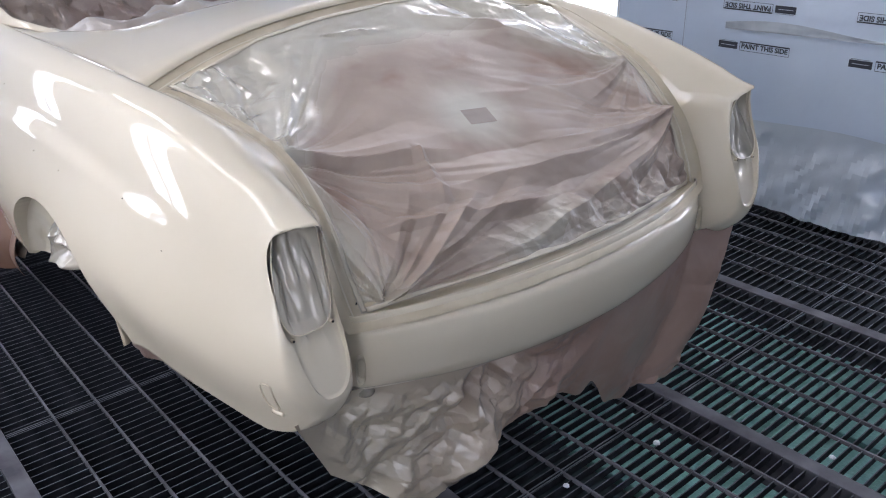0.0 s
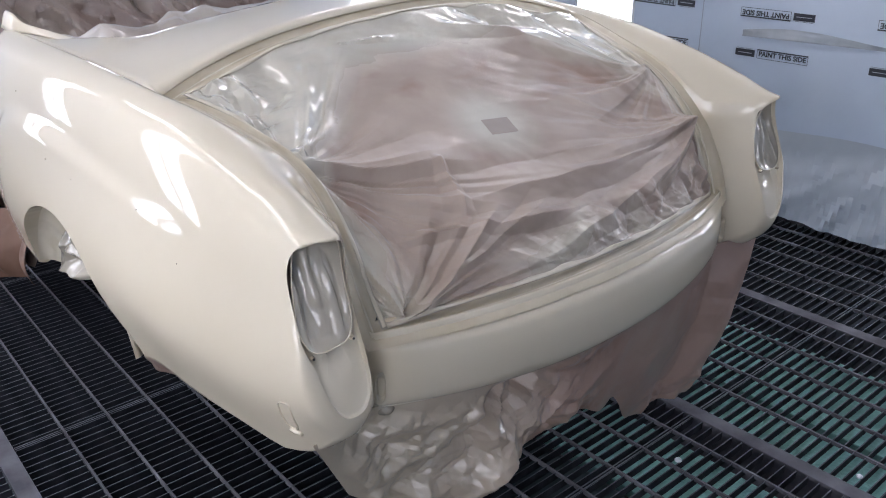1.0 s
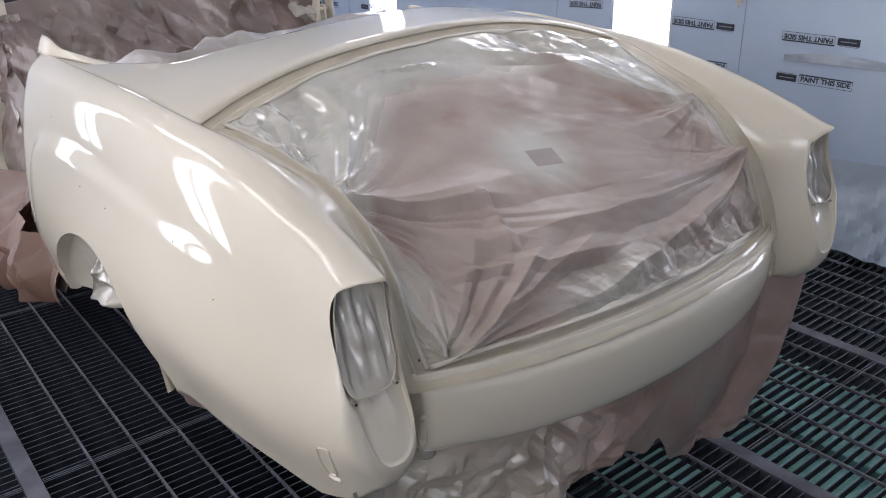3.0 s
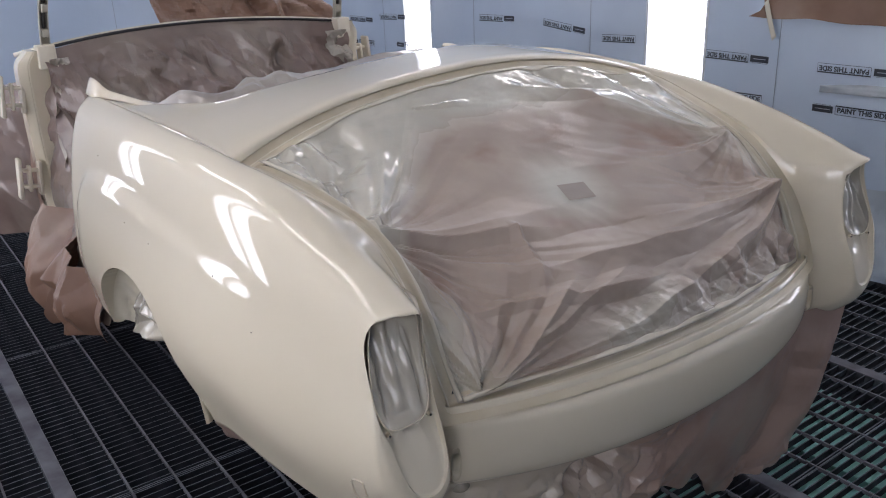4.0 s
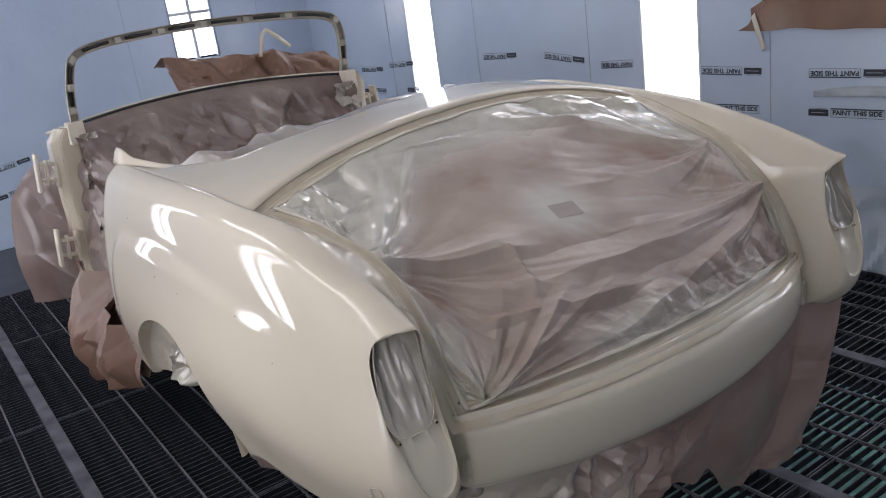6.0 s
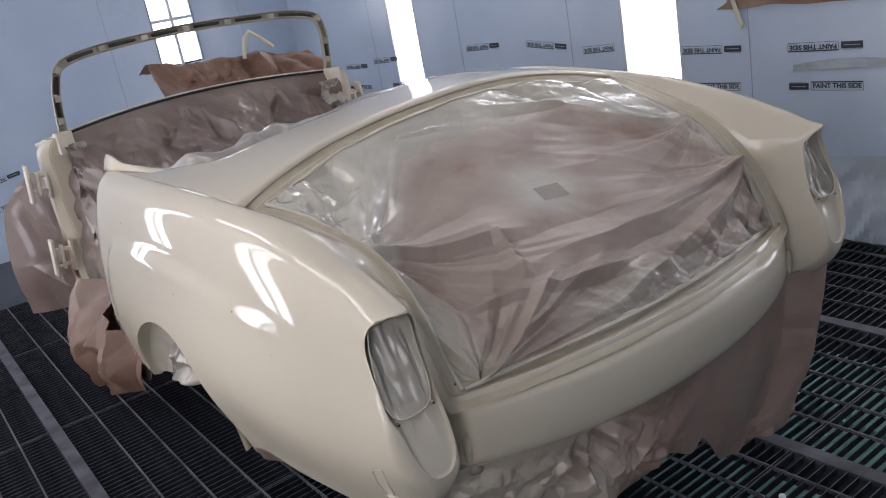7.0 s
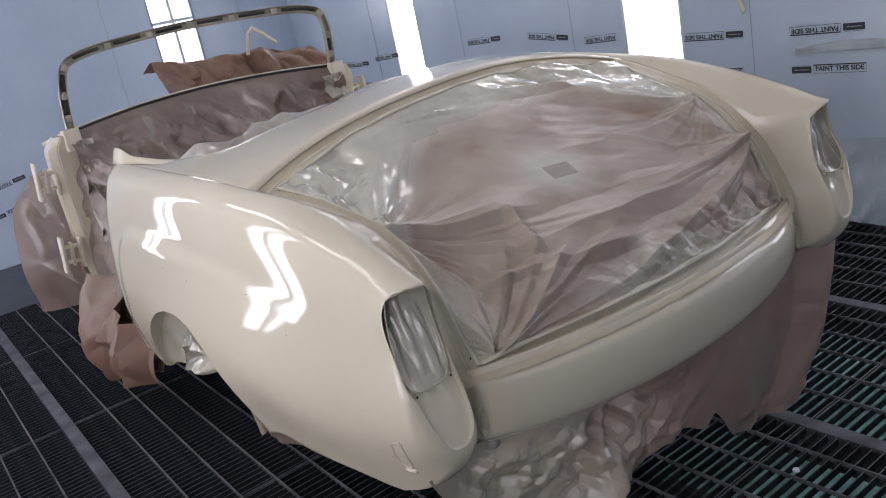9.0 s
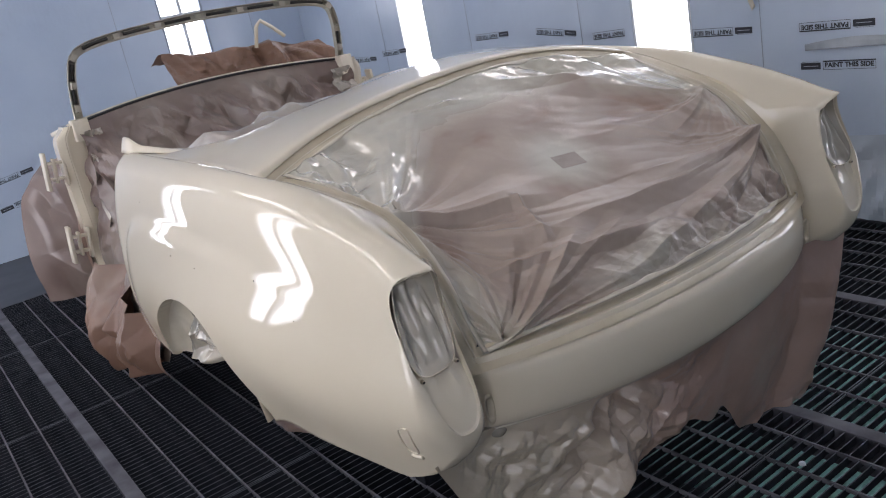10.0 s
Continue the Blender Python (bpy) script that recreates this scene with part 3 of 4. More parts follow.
def wing_mesh(side):
    bm = bmesh.new()
    ys = [0.0, 0.015, 0.03, 0.06, 0.1, 0.15] + [0.2 + 0.045 * i for i in range(32)] + [1.62, 1.64, 1.66, 1.68, 1.70, 1.72, 1.74, 1.76, 1.78, 1.80, 1.815, 1.83, 1.845, 1.86]
    rings = []
    for y in ys:
        row = []
        for x, z in section(y):
            x += hip(y, z) * smooth(0.74, 0.80, x)
            if y > 1.8:
                x = 0.70 + (x - 0.70) * (1 - 0.25 * ((y - 1.8) / 0.06) ** 2) if x > 0.70 else x
            row.append(bm.verts.new((side * x, y + sweep(x, z, y), z + rise(side * x, y) * smooth(0.6, 0.95, z))))
        rings.append(row)
    for a, b in zip(rings, rings[1:]):
        for k in range(LOOP):
            q = (a[k], a[(k + 1) % LOOP], b[(k + 1) % LOOP], b[k])
            bm.faces.new(q if side < 0 else q[::-1])
    front = bm.faces.new(rings[-1] if side < 0 else rings[-1][::-1])
    # rear end: rounded bulb with a sunken tongue that holds the lamp
    base = section(0.0)
    prev = rings[0]

    def shell(p, q, s):
        """From the end section (s=0) to the tongue's edge (s=1): rounded below, crisp at the tip."""
        x, z = p[0] + (q[0] - p[0]) * s, p[1] + (q[1] - p[1]) * s
        low = smooth(0.80, 0.60, z)
        depth = (0.004 + 0.034 * low)
        return Vector((side * x, sweep(x, z) - depth * math.sin(s * math.pi / 2) ** 0.8, z))

    edge = []
    for x, z in base:
        q = tongue(x, z)
        k = 0.35 + 0.65 * smooth(0.80, 0.70, z)
        edge.append((x + (q[0] - x) * k, z + (q[1] - z) * k))
    for s in (0.12, 0.28, 0.48, 0.7, 0.88, 1.0):
        row = [bm.verts.new(shell(p, q, s)) for p, q in zip(base, edge)]
        for k in range(LOOP):
            bm.faces.new((prev[k], row[k], row[(k + 1) % LOOP], prev[(k + 1) % LOOP]))
        prev = row
    for s, d in ((0.99, 0.4), (0.98, 0.9), (0.965, 1.0), (0.80, 1.0), (0.69, 1.0), (0.4, 1.0)):
        row = []
        for q in edge:
            x, z = TCX + (q[0] - TCX) * s, TCZ + (q[1] - TCZ) * s
            y0 = shell(q, q, 1.0).y
            deep = tongue_y(z) + sweep(x, z)
            cup = 0.060 * smooth(0.75, 0.79, z) if s < 0.9 else 0.0
            row.append(bm.verts.new((side * x, y0 + (deep - y0) * d + cup, z)))
        for k in range(LOOP):
            bm.faces.new((prev[k], row[k], row[(k + 1) % LOOP], prev[(k + 1) % LOOP]))
        prev = row
    c = bm.verts.new((side * TCX, tongue_y(TCZ) + sweep(TCX, TCZ) + 0.060, TCZ))
    for k in range(LOOP):
        bm.faces.new((prev[k], c, prev[(k + 1) % LOOP]))
    bmesh.ops.recalc_face_normals(bm, faces=bm.faces[:])
    return bm


ARCH_Y, ARCH_Z, ARCH_R = 1.18, 0.28, 0.425


def cut_arch(ob, side):
    """Takes the wheel arch out of a wing."""
    bm = bmesh.new()
    bmesh.ops.create_cone(bm, cap_ends=True, segments=64, radius1=ARCH_R, radius2=ARCH_R, depth=0.9,
                          matrix=Matrix.Translation((side * 0.97, ARCH_Y, ARCH_Z)) @ Matrix.Rotation(math.pi / 2, 4, "Y"))
    cutter = new("cutter", mesh_of("cutter", bm, CREAM))
    mod = ob.modifiers.new("arch", "BOOLEAN")
    mod.operation, mod.object, mod.solver = "DIFFERENCE", cutter, "EXACT"
    bpy.context.view_layer.update()
    me = bpy.data.meshes.new_from_object(ob.evaluated_get(bpy.context.evaluated_depsgraph_get()))
    ob.modifiers.clear()
    old = ob.data
    ob.data = me
    bpy.data.meshes.remove(old)
    bpy.data.objects.remove(cutter)


for side in (-1, 1):
    w = part("rear_wing", wing_mesh(side), CREAM, car, "glossy cream rear wing")
    cut_arch(w, side)
    w.data.set_sharp_from_angle(angle=radians(52))

# rear deck between boot and cockpit
def deck_z(x, y):
    side = abs(x) / 0.705
    edge = spline([(0.0, .9), (.3, 1.0), (.5, 1.045), (.7, 1.078), (1.0, 1.086), (1.6, 1.083)], y)[0]
    crown = spline([(0.6, .085), (.8, .10), (1.1, .095), (1.4, .07), (1.7, 0.02)], y)[0]
    return edge + crown * (1 - side ** 2.2) + rise(x, y)

def boot_top(x):
    return 0.83 - 0.115 * (abs(x) / 0.70) ** 2.4

def cockpit_edge(x):
    a = abs(x)
    return 1.20 + 0.03 * (a / 0.5) ** 2 + 0.55 * max(0.0, (a - 0.52) / 0.183) ** 1.6

def deck_f(u, v):
    x = -0.713 + 1.426 * u
    y0, y1 = boot_top(x), cockpit_edge(x)
    y = y0 + (y1 - y0) * v
    z = deck_z(x, y)
    z -= 0.010 * smooth(0.06, 0.0, v) + 0.022 * smooth(0.93, 1.0, v) * smooth(0.58, 0.48, abs(x))
    return (x, y, z)

part("rear_deck", thicken(grid(60, 24, deck_f), -0.003), CREAM, car, "glossy cream deck behind the cockpit")
for side in (-1, 1):
    # raised end of the cockpit rail at the door shut
    def tab(u, v, side=side):
        x = spline([(0, .742), (.25, .738), (.45, .70), (.7, .665), (1, .61)], u)[0]
        y = spline([(0, 1.86), (.25, 1.78), (.45, 1.70), (.7, 1.55), (1, 1.30)], u)[0]
        h = spline([(0, .055), (.2, .052), (.36, .024), (.7, .010), (1, .002)], u)[0] * (1.0 if side < 0 else 0.2)
        z = 1.088 + rise(side * x, y) + 0.012 * (1 - u) + h * math.sin(v * 2.0) - 0.01 * smooth(0.6, 1, v)
        return (side * (x - 0.035 * v), y - 0.01 * v, z)
    part("shut_rail", thicken(grid(30, 8, tab), 0.004), CREAM, car, "raised cream end of the cockpit rail")

# ---- boot opening: channel and lip ----
def rim_side(t):
    """Edge of the boot opening from the lower corner (t=0) to the upper corner (t=1): half width, y, z."""
    return spline([(0, .602, .065, .700), (.12, .610, .095, .77), (.28, .613, .16, .89), (.48, .616, .29, .995), (.72, .643, .49, 1.048), (1.0, .690, .705, 1.085)], t)

def lip_y(x):
    return -0.035 + 0.10 * (abs(x) / 0.602) ** 2.1

def boot_rim(n_side=20, n_top=36, n_low=30):
    """Closed outline of the opening, from the lower left corner round."""
    out = []
    for i in range(n_side):
        h, y, z = rim_side(i / n_side)
        out.append((-h, y, z))
    for i in range(n_top):
        x = -0.692 + 1.384 * i / n_top
        y = boot_top(x) - 0.012
        out.append((x, y, deck_z(x, y) - 0.006))
    for i in range(n_side):
        h, y, z = rim_side(1 - i / n_side)
        out.append((h, y, z + rise(h, y)))
    for i in range(n_low):
        x = 0.602 - 1.204 * i / n_low
        out.append((x, lip_y(x), 0.698 + 0.004 * math.cos(x * 2)))
    return [Vector(p) for p in out]

RIM = boot_rim()
MID = Vector((0.0, 0.38, 0.93))

def rim_band(offsets):
    """Strips that follow the rim: rows of (inward, down)."""
    bm = bmesh.new()
    rings = []
    n = len(RIM)
    for inward, down in offsets:
        row = []
        for i, p in enumerate(RIM):
            t = (RIM[(i + 1) % n] - RIM[i - 1]).normalized()
            q = (MID - p)
            q = (q - t * q.dot(t)).normalized()
            up = Vector((0, -0.55, 0.83))
            row.append(bm.verts.new(p + q * inward - up * down))
        rings.append(row)
    for a, b in zip(rings, rings[1:]):
        for k in range(n):
            bm.faces.new((a[k], a[(k + 1) % n], b[(k + 1) % n], b[k]))
    bmesh.ops.recalc_face_normals(bm, faces=bm.faces[:])
    return bm

part("boot_channel", rim_band([(-0.030, 0.018), (-0.014, 0.012), (-0.004, 0.012), (0.004, 0.016), (0.016, 0.018), (0.026, 0.015), (0.030, 0.008), (0.036, 0.010)]),
     CHANNEL, car, "cream-sprayed boot gutter")
part("boot_seal_edge", tube([tuple(p + (MID - p).normalized() * 0.012 - Vector((0, -0.01, 0.017))) for p in RIM], 0.0035, 6, close=True), CREAM_DRY, car, "thin gutter lip")

# ---- tail panel under the boot ----
def tail_f(u, v):
    x = -0.645 + 1.29 * u
    a = abs(x) / 0.62
    prof = spline([(0, .003, .700), (.05, -.002, .694), (.11, -.007, .674), (.15, -.014, .667), (.19, -.024, .661), (.24, -.030, .648), (.5, -.037, .60), (.8, -.032, .535), (.93, -.018, .508), (1, .0, .502)], v)
    y = lip_y(min(abs(x), 0.63)) + prof[0] * (1 - 0.75 * min(1.0, a) ** 6) + 0.9 * max(0.0, a - 0.965)
    z = prof[1] + 0.03 * v * max(0.0, a) ** 2
    return (x, y, z)

part("tail_panel", thicken(grid(56, 26, tail_f), -0.003), CREAM, car, "cream tail panel curving below the boot")
def flange_f(u, v):
    x, y, z = tail_f(0.03 + 0.94 * u, 1.0)
    return (x, y + 0.004 + 0.03 * v, z - 0.004 - 0.012 * math.sin(v * 2.2))
part("tail_flange", thicken(grid(50, 4, flange_f), 0.002), CREAM_DRY, car, "rolled lower flange")


def oval(cx, cz, rx, rz, y, n=28, p=3.0):
    out = []
    for i in range(n):
        a = i * math.tau / n
        c, s = math.cos(a), math.sin(a)
        out.append((cx + rx * math.copysign(abs(c) ** (2 / p), c), y, cz + rz * math.copysign(abs(s) ** (2 / p), s)))
    return out

def slot(side):
    """Bumper bracket slot beside the wing."""
    bm = bmesh.new()
    rings = []
    for s, d in ((1.25, -0.001), (1.1, -0.004), (0.85, -0.001), (0.7, 0.008)):
        rings.append([bm.verts.new((side * x, y + d, z)) for x, y, z in oval(0.604, 0.582, 0.011 * s, 0.030 * s, 0.050)])
    for a, b in zip(rings, rings[1:]):
        for k in range(len(a)):
            bm.faces.new((a[k], a[(k + 1) % len(a)], b[(k + 1) % len(a)], b[k]))
    bm.faces.new(rings[-1])
    bmesh.ops.recalc_face_normals(bm, faces=bm.faces[:])
    return bm

for side in (-1, 1):
    part("bracket_slot", slot(side), CHANNEL, car, "oval bumper bracket slot")

# ---- tail lamp openings with film pressed in ----
def lamp_loop(n=60):
    """Outline of the lamp opening in the upper part of the tongue."""
    out = []
    for i in range(n):
        a = math.tau * i / n
        c, s = math.sin(a), math.cos(a)
        e = 2 / 3.5
        z = 0.852 + 0.104 * math.copysign(abs(s) ** e, s)
        lean = 0.012 * (z - TCZ) / 0.16 + 0.004
        x = TCX + lean - 0.0025 + 0.0590 * math.copysign(abs(c) ** e, c)
        z -= 0.09 * (x - TCX) * smooth(0.85, 0.76, z)
        z = min(z, 0.951)
        x = min(x, float(np.interp(z, (.655, .81, .936, .960), (.803, .797, .778, .725))) - 0.005)
        x = max(x, float(np.interp(z, (.58, .90, .925, .960), (.668, .671, .674, .70))) + 0.005)
        out.append(Vector((x, tongue_y(z) + sweep(x, z) - 0.003, z)))
    return out

def lamp_film(side):
    loop = lamp_loop(120)
    c = Vector((0.733, 0.0, 0.855))
    bm = bmesh.new()
    prev = None
    for i in range(33):
        s = 1.0 - 0.97 * i / 32
        d = 0.018 * smooth(0.95, 0.3, s)
        row = []
        for p in loop:
            q = c + (p - c) * s
            w = Vector((q.x * 34 + 0.5 * noise.noise(Vector((q.x * 9, 4, q.z * 7))), side * 3.1, q.z * 2.2))
            f = 0.017 * (1 - 2.4 * abs(noise.noise(w))) + 0.010 * crease((q.x * 1.6, q.z * 0.5, 0.3), 0.06, 37)
            f *= min(1, (1 - s) * 6)
            top = 0.030 * smooth(0.84, 0.94, q.z) * min(1.0, (1 - s) * 4)
            row.append(bm.verts.new((side * q.x, tongue_y(q.z) + sweep(q.x, q.z) - 0.004 + d * 0.75 + f + top, q.z)))
        if prev:
            for k in range(len(loop)):
                bm.faces.new((prev[k], prev[(k + 1) % len(loop)], row[(k + 1) % len(loop)], row[k]))
        prev = row
    bm.faces.new(prev)
    bmesh.ops.recalc_face_normals(bm, faces=bm.faces[:])
    return bm

for side in (-1, 1):
    single("lamp_masking_film", lamp_film(side), LAMP_FILM, "wrinkled clear film masking a tail lamp opening, cream overspray", "masking film", "tail lamp maskings").data.set_sharp_from_angle(angle=radians(50))
    part("lamp_rim", tube([(side * p.x, p.y - 0.003, p.z) for p in lamp_loop()], 0.0017, 6, close=True), CREAM, car, "raised lamp opening rim")
    for sx, sz in ((0.776, 0.743), (0.690, 0.752)):
        bm = bmesh.new()
        bmesh.ops.create_cone(bm, cap_ends=True, segments=14, radius1=0.0048, radius2=0.004, depth=0.008, matrix=Matrix.Translation((side * sx, tongue_y(sz) - 0.0025, sz)) @ Matrix.Rotation(math.pi / 2, 4, "X"))
        part("screw_hole", bm, CHANNEL, car, "small lamp screw hole", False)
        bm = bmesh.new()
        bmesh.ops.create_cone(bm, cap_ends=True, segments=12, radius1=0.0026, radius2=0.0026, depth=0.004, matrix=Matrix.Translation((side * sx, tongue_y(sz) - 0.0055, sz)) @ Matrix.Rotation(math.pi / 2, 4, "X"))
        part("screw_bore", bm, HOLE, car, "", False)
    # shallow pressed notch low on the flank: rim and rolled lower lip
    rim = [(0.044, 0.640), (0.050, 0.641), (0.060, 0.638), (0.072, 0.634), (0.078, 0.626), (0.082, 0.600), (0.080, 0.575), (0.068, 0.568), (0.056, 0.570), (0.051, 0.580), (0.048, 0.60), (0.046, 0.622)]
    part("notch_rim", tube([(side * (wing_x(y, z) + 0.0004), y, z) for y, z in rim], 0.0022, 6, close=True), CREAM, car, "raised rim of a pressed notch")
    part("notch_lip", tube([(side * (wing_x(y, 0.560) + 0.0005), y, 0.560) for y in (0.050, 0.056, 0.064, 0.072, 0.078)], 0.0055, 8), CREAM, car)

# dust nibs in the fresh paint of the near wing
for y, z, r in ((1.02, 0.83, 0.0022), (0.62, 0.86, 0.0022), (1.21, 0.84, 0.0018), (0.42, 0.80, 0.0016), (1.5, 0.97, 0.0018)):
    bm = bmesh.new()
    bmesh.ops.create_icosphere(bm, subdivisions=1, radius=r, matrix=Matrix.Translation((-wing_x(y, z), y, z)))
    part("dust_nib", bm, HOLE, car, "dark dust nib in the paint")

# ---- boot masking film ----
def broken(t, seed):
    """A random line of straight pieces with unevenly spaced corners."""
    i = math.floor(t)
    s = t - i
    k = 0.5 + 0.6 * knot(i, 3, seed)
    mid = knot(i, 7, seed)
    a, b = knot(i, 1, seed), knot(i + 1, 1, seed)
    return a + (mid - a) * s / k if s < k else mid + (b - mid) * (s - k) / (1 - k)


def fan(x, s, at, count, reach, seed):
    """Straight folds that radiate from where the sheet is pulled tight."""
    dx, ds = x - at[0], s - at[1]
    r = math.hypot(dx, ds) + 1e-6
    th = math.atan2(ds, dx if at[0] < 0 else -dx)
    th += 0.05 * noise.noise(Vector((x * 3, s * 3, seed)))
    h = broken(th * count, seed) + 0.3 * broken(th * count * 2.7 + 4, seed + 2)
    return r * math.exp(-(r / reach) ** 2) * h


def pleat(x, s, a, b, amp, left, right):
    """A straight sharp-crested fold that widens from a to b; left and right: the widths of its two slopes."""
    dx, ds = b[0] - a[0], b[1] - a[1]
    ln = math.hypot(dx, ds)
    t = ((x - a[0]) * dx + (s - a[1]) * ds) / (ln * ln)
    if t < -0.1 or t > 1.3:
        return 0.0
    d = ((s - a[1]) * dx - (x - a[0]) * ds) / ln
    d += 0.010 * noise.noise(Vector((x * 8, s * 8, amp * 900))) + 0.007 * broken(t * 2.5, int(abs(amp) * 9000) % 97)
    w = (left if d > 0 else right) * (0.35 + 0.65 * min(1.0, max(0.0, t)))
    h = max(0.0, 1 - abs(d) / w)
    return amp * h * smooth(-0.1, 0.08, t) * smooth(1.3, 0.8, t)


PULL_EAST, PULL_UPPER, PULL_WEST, PULL_CORNER = (0.57, 0.23), (0.58, 0.40), (-0.60, 0.40), (-0.52, 0.01)


def FOLDS(x, s):
    """The large folds of the boot film, drawn between where it is taped down; s runs up the sheet."""
    f = 0.20 * fan(x, s, PULL_EAST, 2.2, 0.34, 3) + 0.26 * fan(x, s, PULL_WEST, 3.0, 0.30, 8)
    f += 0.34 * fan(x, s, PULL_CORNER, 2.6, 0.24, 12) + 0.22 * fan(x, s, PULL_UPPER, 2.6, 0.26, 17)
    # towards the far corner
    f += pleat(x, s, PULL_EAST, (0.08, 0.305), 0.024, 0.040, 0.11)
    f += pleat(x, s, PULL_EAST, (-0.30, 0.265), 0.026, 0.075, 0.080)
    f += pleat(x, s, PULL_EAST, (-0.18, 0.06), 0.020, 0.060, 0.070)
    f += pleat(x, s, PULL_EAST, (0.18, 0.09), 0.011, 0.035, 0.045)
    f += pleat(x, s, PULL_EAST, (0.20, 0.40), 0.010, 0.050, 0.060)
    f += pleat(x, s, PULL_UPPER, (0.30, 0.645), 0.022, 0.090, 0.035)
    f += pleat(x, s, (0.32, 0.64), (0.13, 0.725), 0.014, 0.055, 0.030)
    f += pleat(x, s, PULL_UPPER, (0.08, 0.46), 0.008, 0.060, 0.050)
    # from the near side
    f += pleat(x, s, PULL_WEST, (-0.23, 0.365), 0.020, 0.085, 0.030)
    f += pleat(x, s, (-0.26, 0.37), (-0.31, 0.23), 0.014, 0.030, 0.055)
    f -= pleat(x, s, PULL_WEST, (-0.38, 0.22), 0.019, 0.050, 0.055)
    f += pleat(x, s, PULL_WEST, (-0.27, 0.67), 0.011, 0.045, 0.050)
    f += pleat(x, s, PULL_WEST, (-0.42, 0.60), 0.013, 0.028, 0.032)
    # up from the lower corner
    f += pleat(x, s, PULL_CORNER, (-0.27, 0.20), 0.034, 0.030, 0.065)
    f -= pleat(x, s, PULL_CORNER, (-0.40, 0.20), 0.022, 0.035, 0.030)
    f += pleat(x, s, PULL_CORNER, (-0.60, 0.25), 0.024, 0.030, 0.034)
    f += pleat(x, s, (-0.45, 0.215), (-0.03, 0.17), 0.018, 0.050, 0.042)
    f += pleat(x, s, (-0.37, 0.11), (-0.10, 0.215), 0.017, 0.035, 0.050)
    # small pucker near the upper edge
    f += pleat(x, s, (-0.21, 0.735), (-0.08, 0.725), 0.007, 0.014, 0.018)
    return f


@functools.lru_cache(maxsize=None)
def film_node(i, j):
    return film_base(i / 320, j / 260)


def film_base(u, v):
    """The sheet pulled tight over the opening."""
    h, y, z = rim_side(v)
    x = (2 * u - 1) * (h - 0.03)
    a = abs(2 * u - 1)
    z += rise(x, y)
    lo = lip_y(x) + 0.022
    hi = boot_top(x) - 0.035
    y = lo + (hi - lo) * ((y - .065) / .64)
    zc = 0.712 + (deck_z(x, hi) - 0.02 - 0.712) * spline([(0, 0.0), (.12, .12), (.28, .27), (.48, .49), (.72, .75), (1, 1.0)], v)[0]
    w = a ** 5
    return Vector((x, y, zc * (1 - w) + (z - 0.012) * w))


def film_f(u, v):
    p = film_base(u, v)
    i, j = round(u * 320), round(v * 260)
    n = (film_node(min(320, i + 5), j) - film_node(max(0, i - 5), j)).cross(film_node(i, min(260, j + 5)) - film_node(i, max(0, j - 5))).normalized()
    x, s = p.x, 0.8 * v
    a = abs(2 * u - 1)
    calm = smooth(0.30, 0.40, s) * smooth(0.55, 0.40, abs(x + 0.05)) * smooth(0.74, 0.66, s)
    f = FOLDS(x, s)
    f += 0.020 * (1 - 0.75 * calm) * crease((x * 0.6 - s * 0.5, s * 1.1, 0.4), 0.34, 2) + 0.007 * (1 - 0.6 * calm) * crease((x * 0.7 + s * 0.5, s * 1.4, 0.8), 0.13, 9)
    # crinkled margins: along the lip, the far side, the far upper edge and the near upper corner
    lip = smooth(0.19, 0.09, s) * smooth(-0.45, -0.1, x)
    east = smooth(0.80, 0.92, 2 * u - 1) * smooth(0.55, 0.45, s)
    upper = smooth(0.64, 0.72, s) * smooth(0.12, 0.30, x)
    puff = smooth(0.17, 0.09, math.hypot(x + 0.545, 1.1 * (s - 0.70)))
    west = smooth(0.90, 0.97, 1 - 2 * u) * smooth(0.30, 0.2, s)
    rough = min(1.0, max(0.75 * lip, 0.75 * east, 0.75 * upper, 0.3 * puff, 0.7 * west, 0.25 * smooth(0.9, 0.97, a)))
    f += rough * (0.070 * crease((x + 0.6 * s, 0.7 * s - 0.2 * x, 1.4), 0.19, 5) + 0.010 * crease((x, s, 0.4), 0.06, 15))
    f += 0.10 * puff * crease((x - 0.3 * s, s + 0.4 * x, 0.9), 0.22, 35)
    f += 0.014 * lip * broken((x + 0.55 * s) * 15, 61) + 0.012 * east * broken((s - 0.3 * x) * 15, 67)
    inside = smooth(0, 0.035, v) * smooth(0, 0.035, 1 - v) * smooth(1.0, 0.955, a)
    return tuple(p + n * (f * inside))

boot_film = single("boot_masking_film", grid(320, 260, film_f), BOOT_FILM, "wrinkled masking film taped over the open boot, mauve with cream overspray", "masking film")
def edge_strip(f):
    return thicken(grid(120, 3, f), 0.0008)
def tape_low(u, v):
    x, y, z = film_f(0.01 + 0.98 * u, 0.002 + 0.026 * v * (0.7 + 0.5 * noise.noise(Vector((u * 14, 0, 1)))))
    return (x, y - 0.001, z + 0.0015)
def tape_high(u, v):
    x, y, z = film_f(0.01 + 0.98 * u, 0.998 - 0.016 * v * (0.7 + 0.5 * noise.noise(Vector((u * 12, 0, 2)))))
    return (x, y - 0.001, z + 0.0015)
def tape_left(u, v):
    x, y, z = film_f(0.002 + 0.010 * v * (0.7 + 0.3 * noise.noise(Vector((u * 12, 0, 3)))), 0.01 + 0.98 * u)
    return (x, y - 0.001, z + 0.0015)
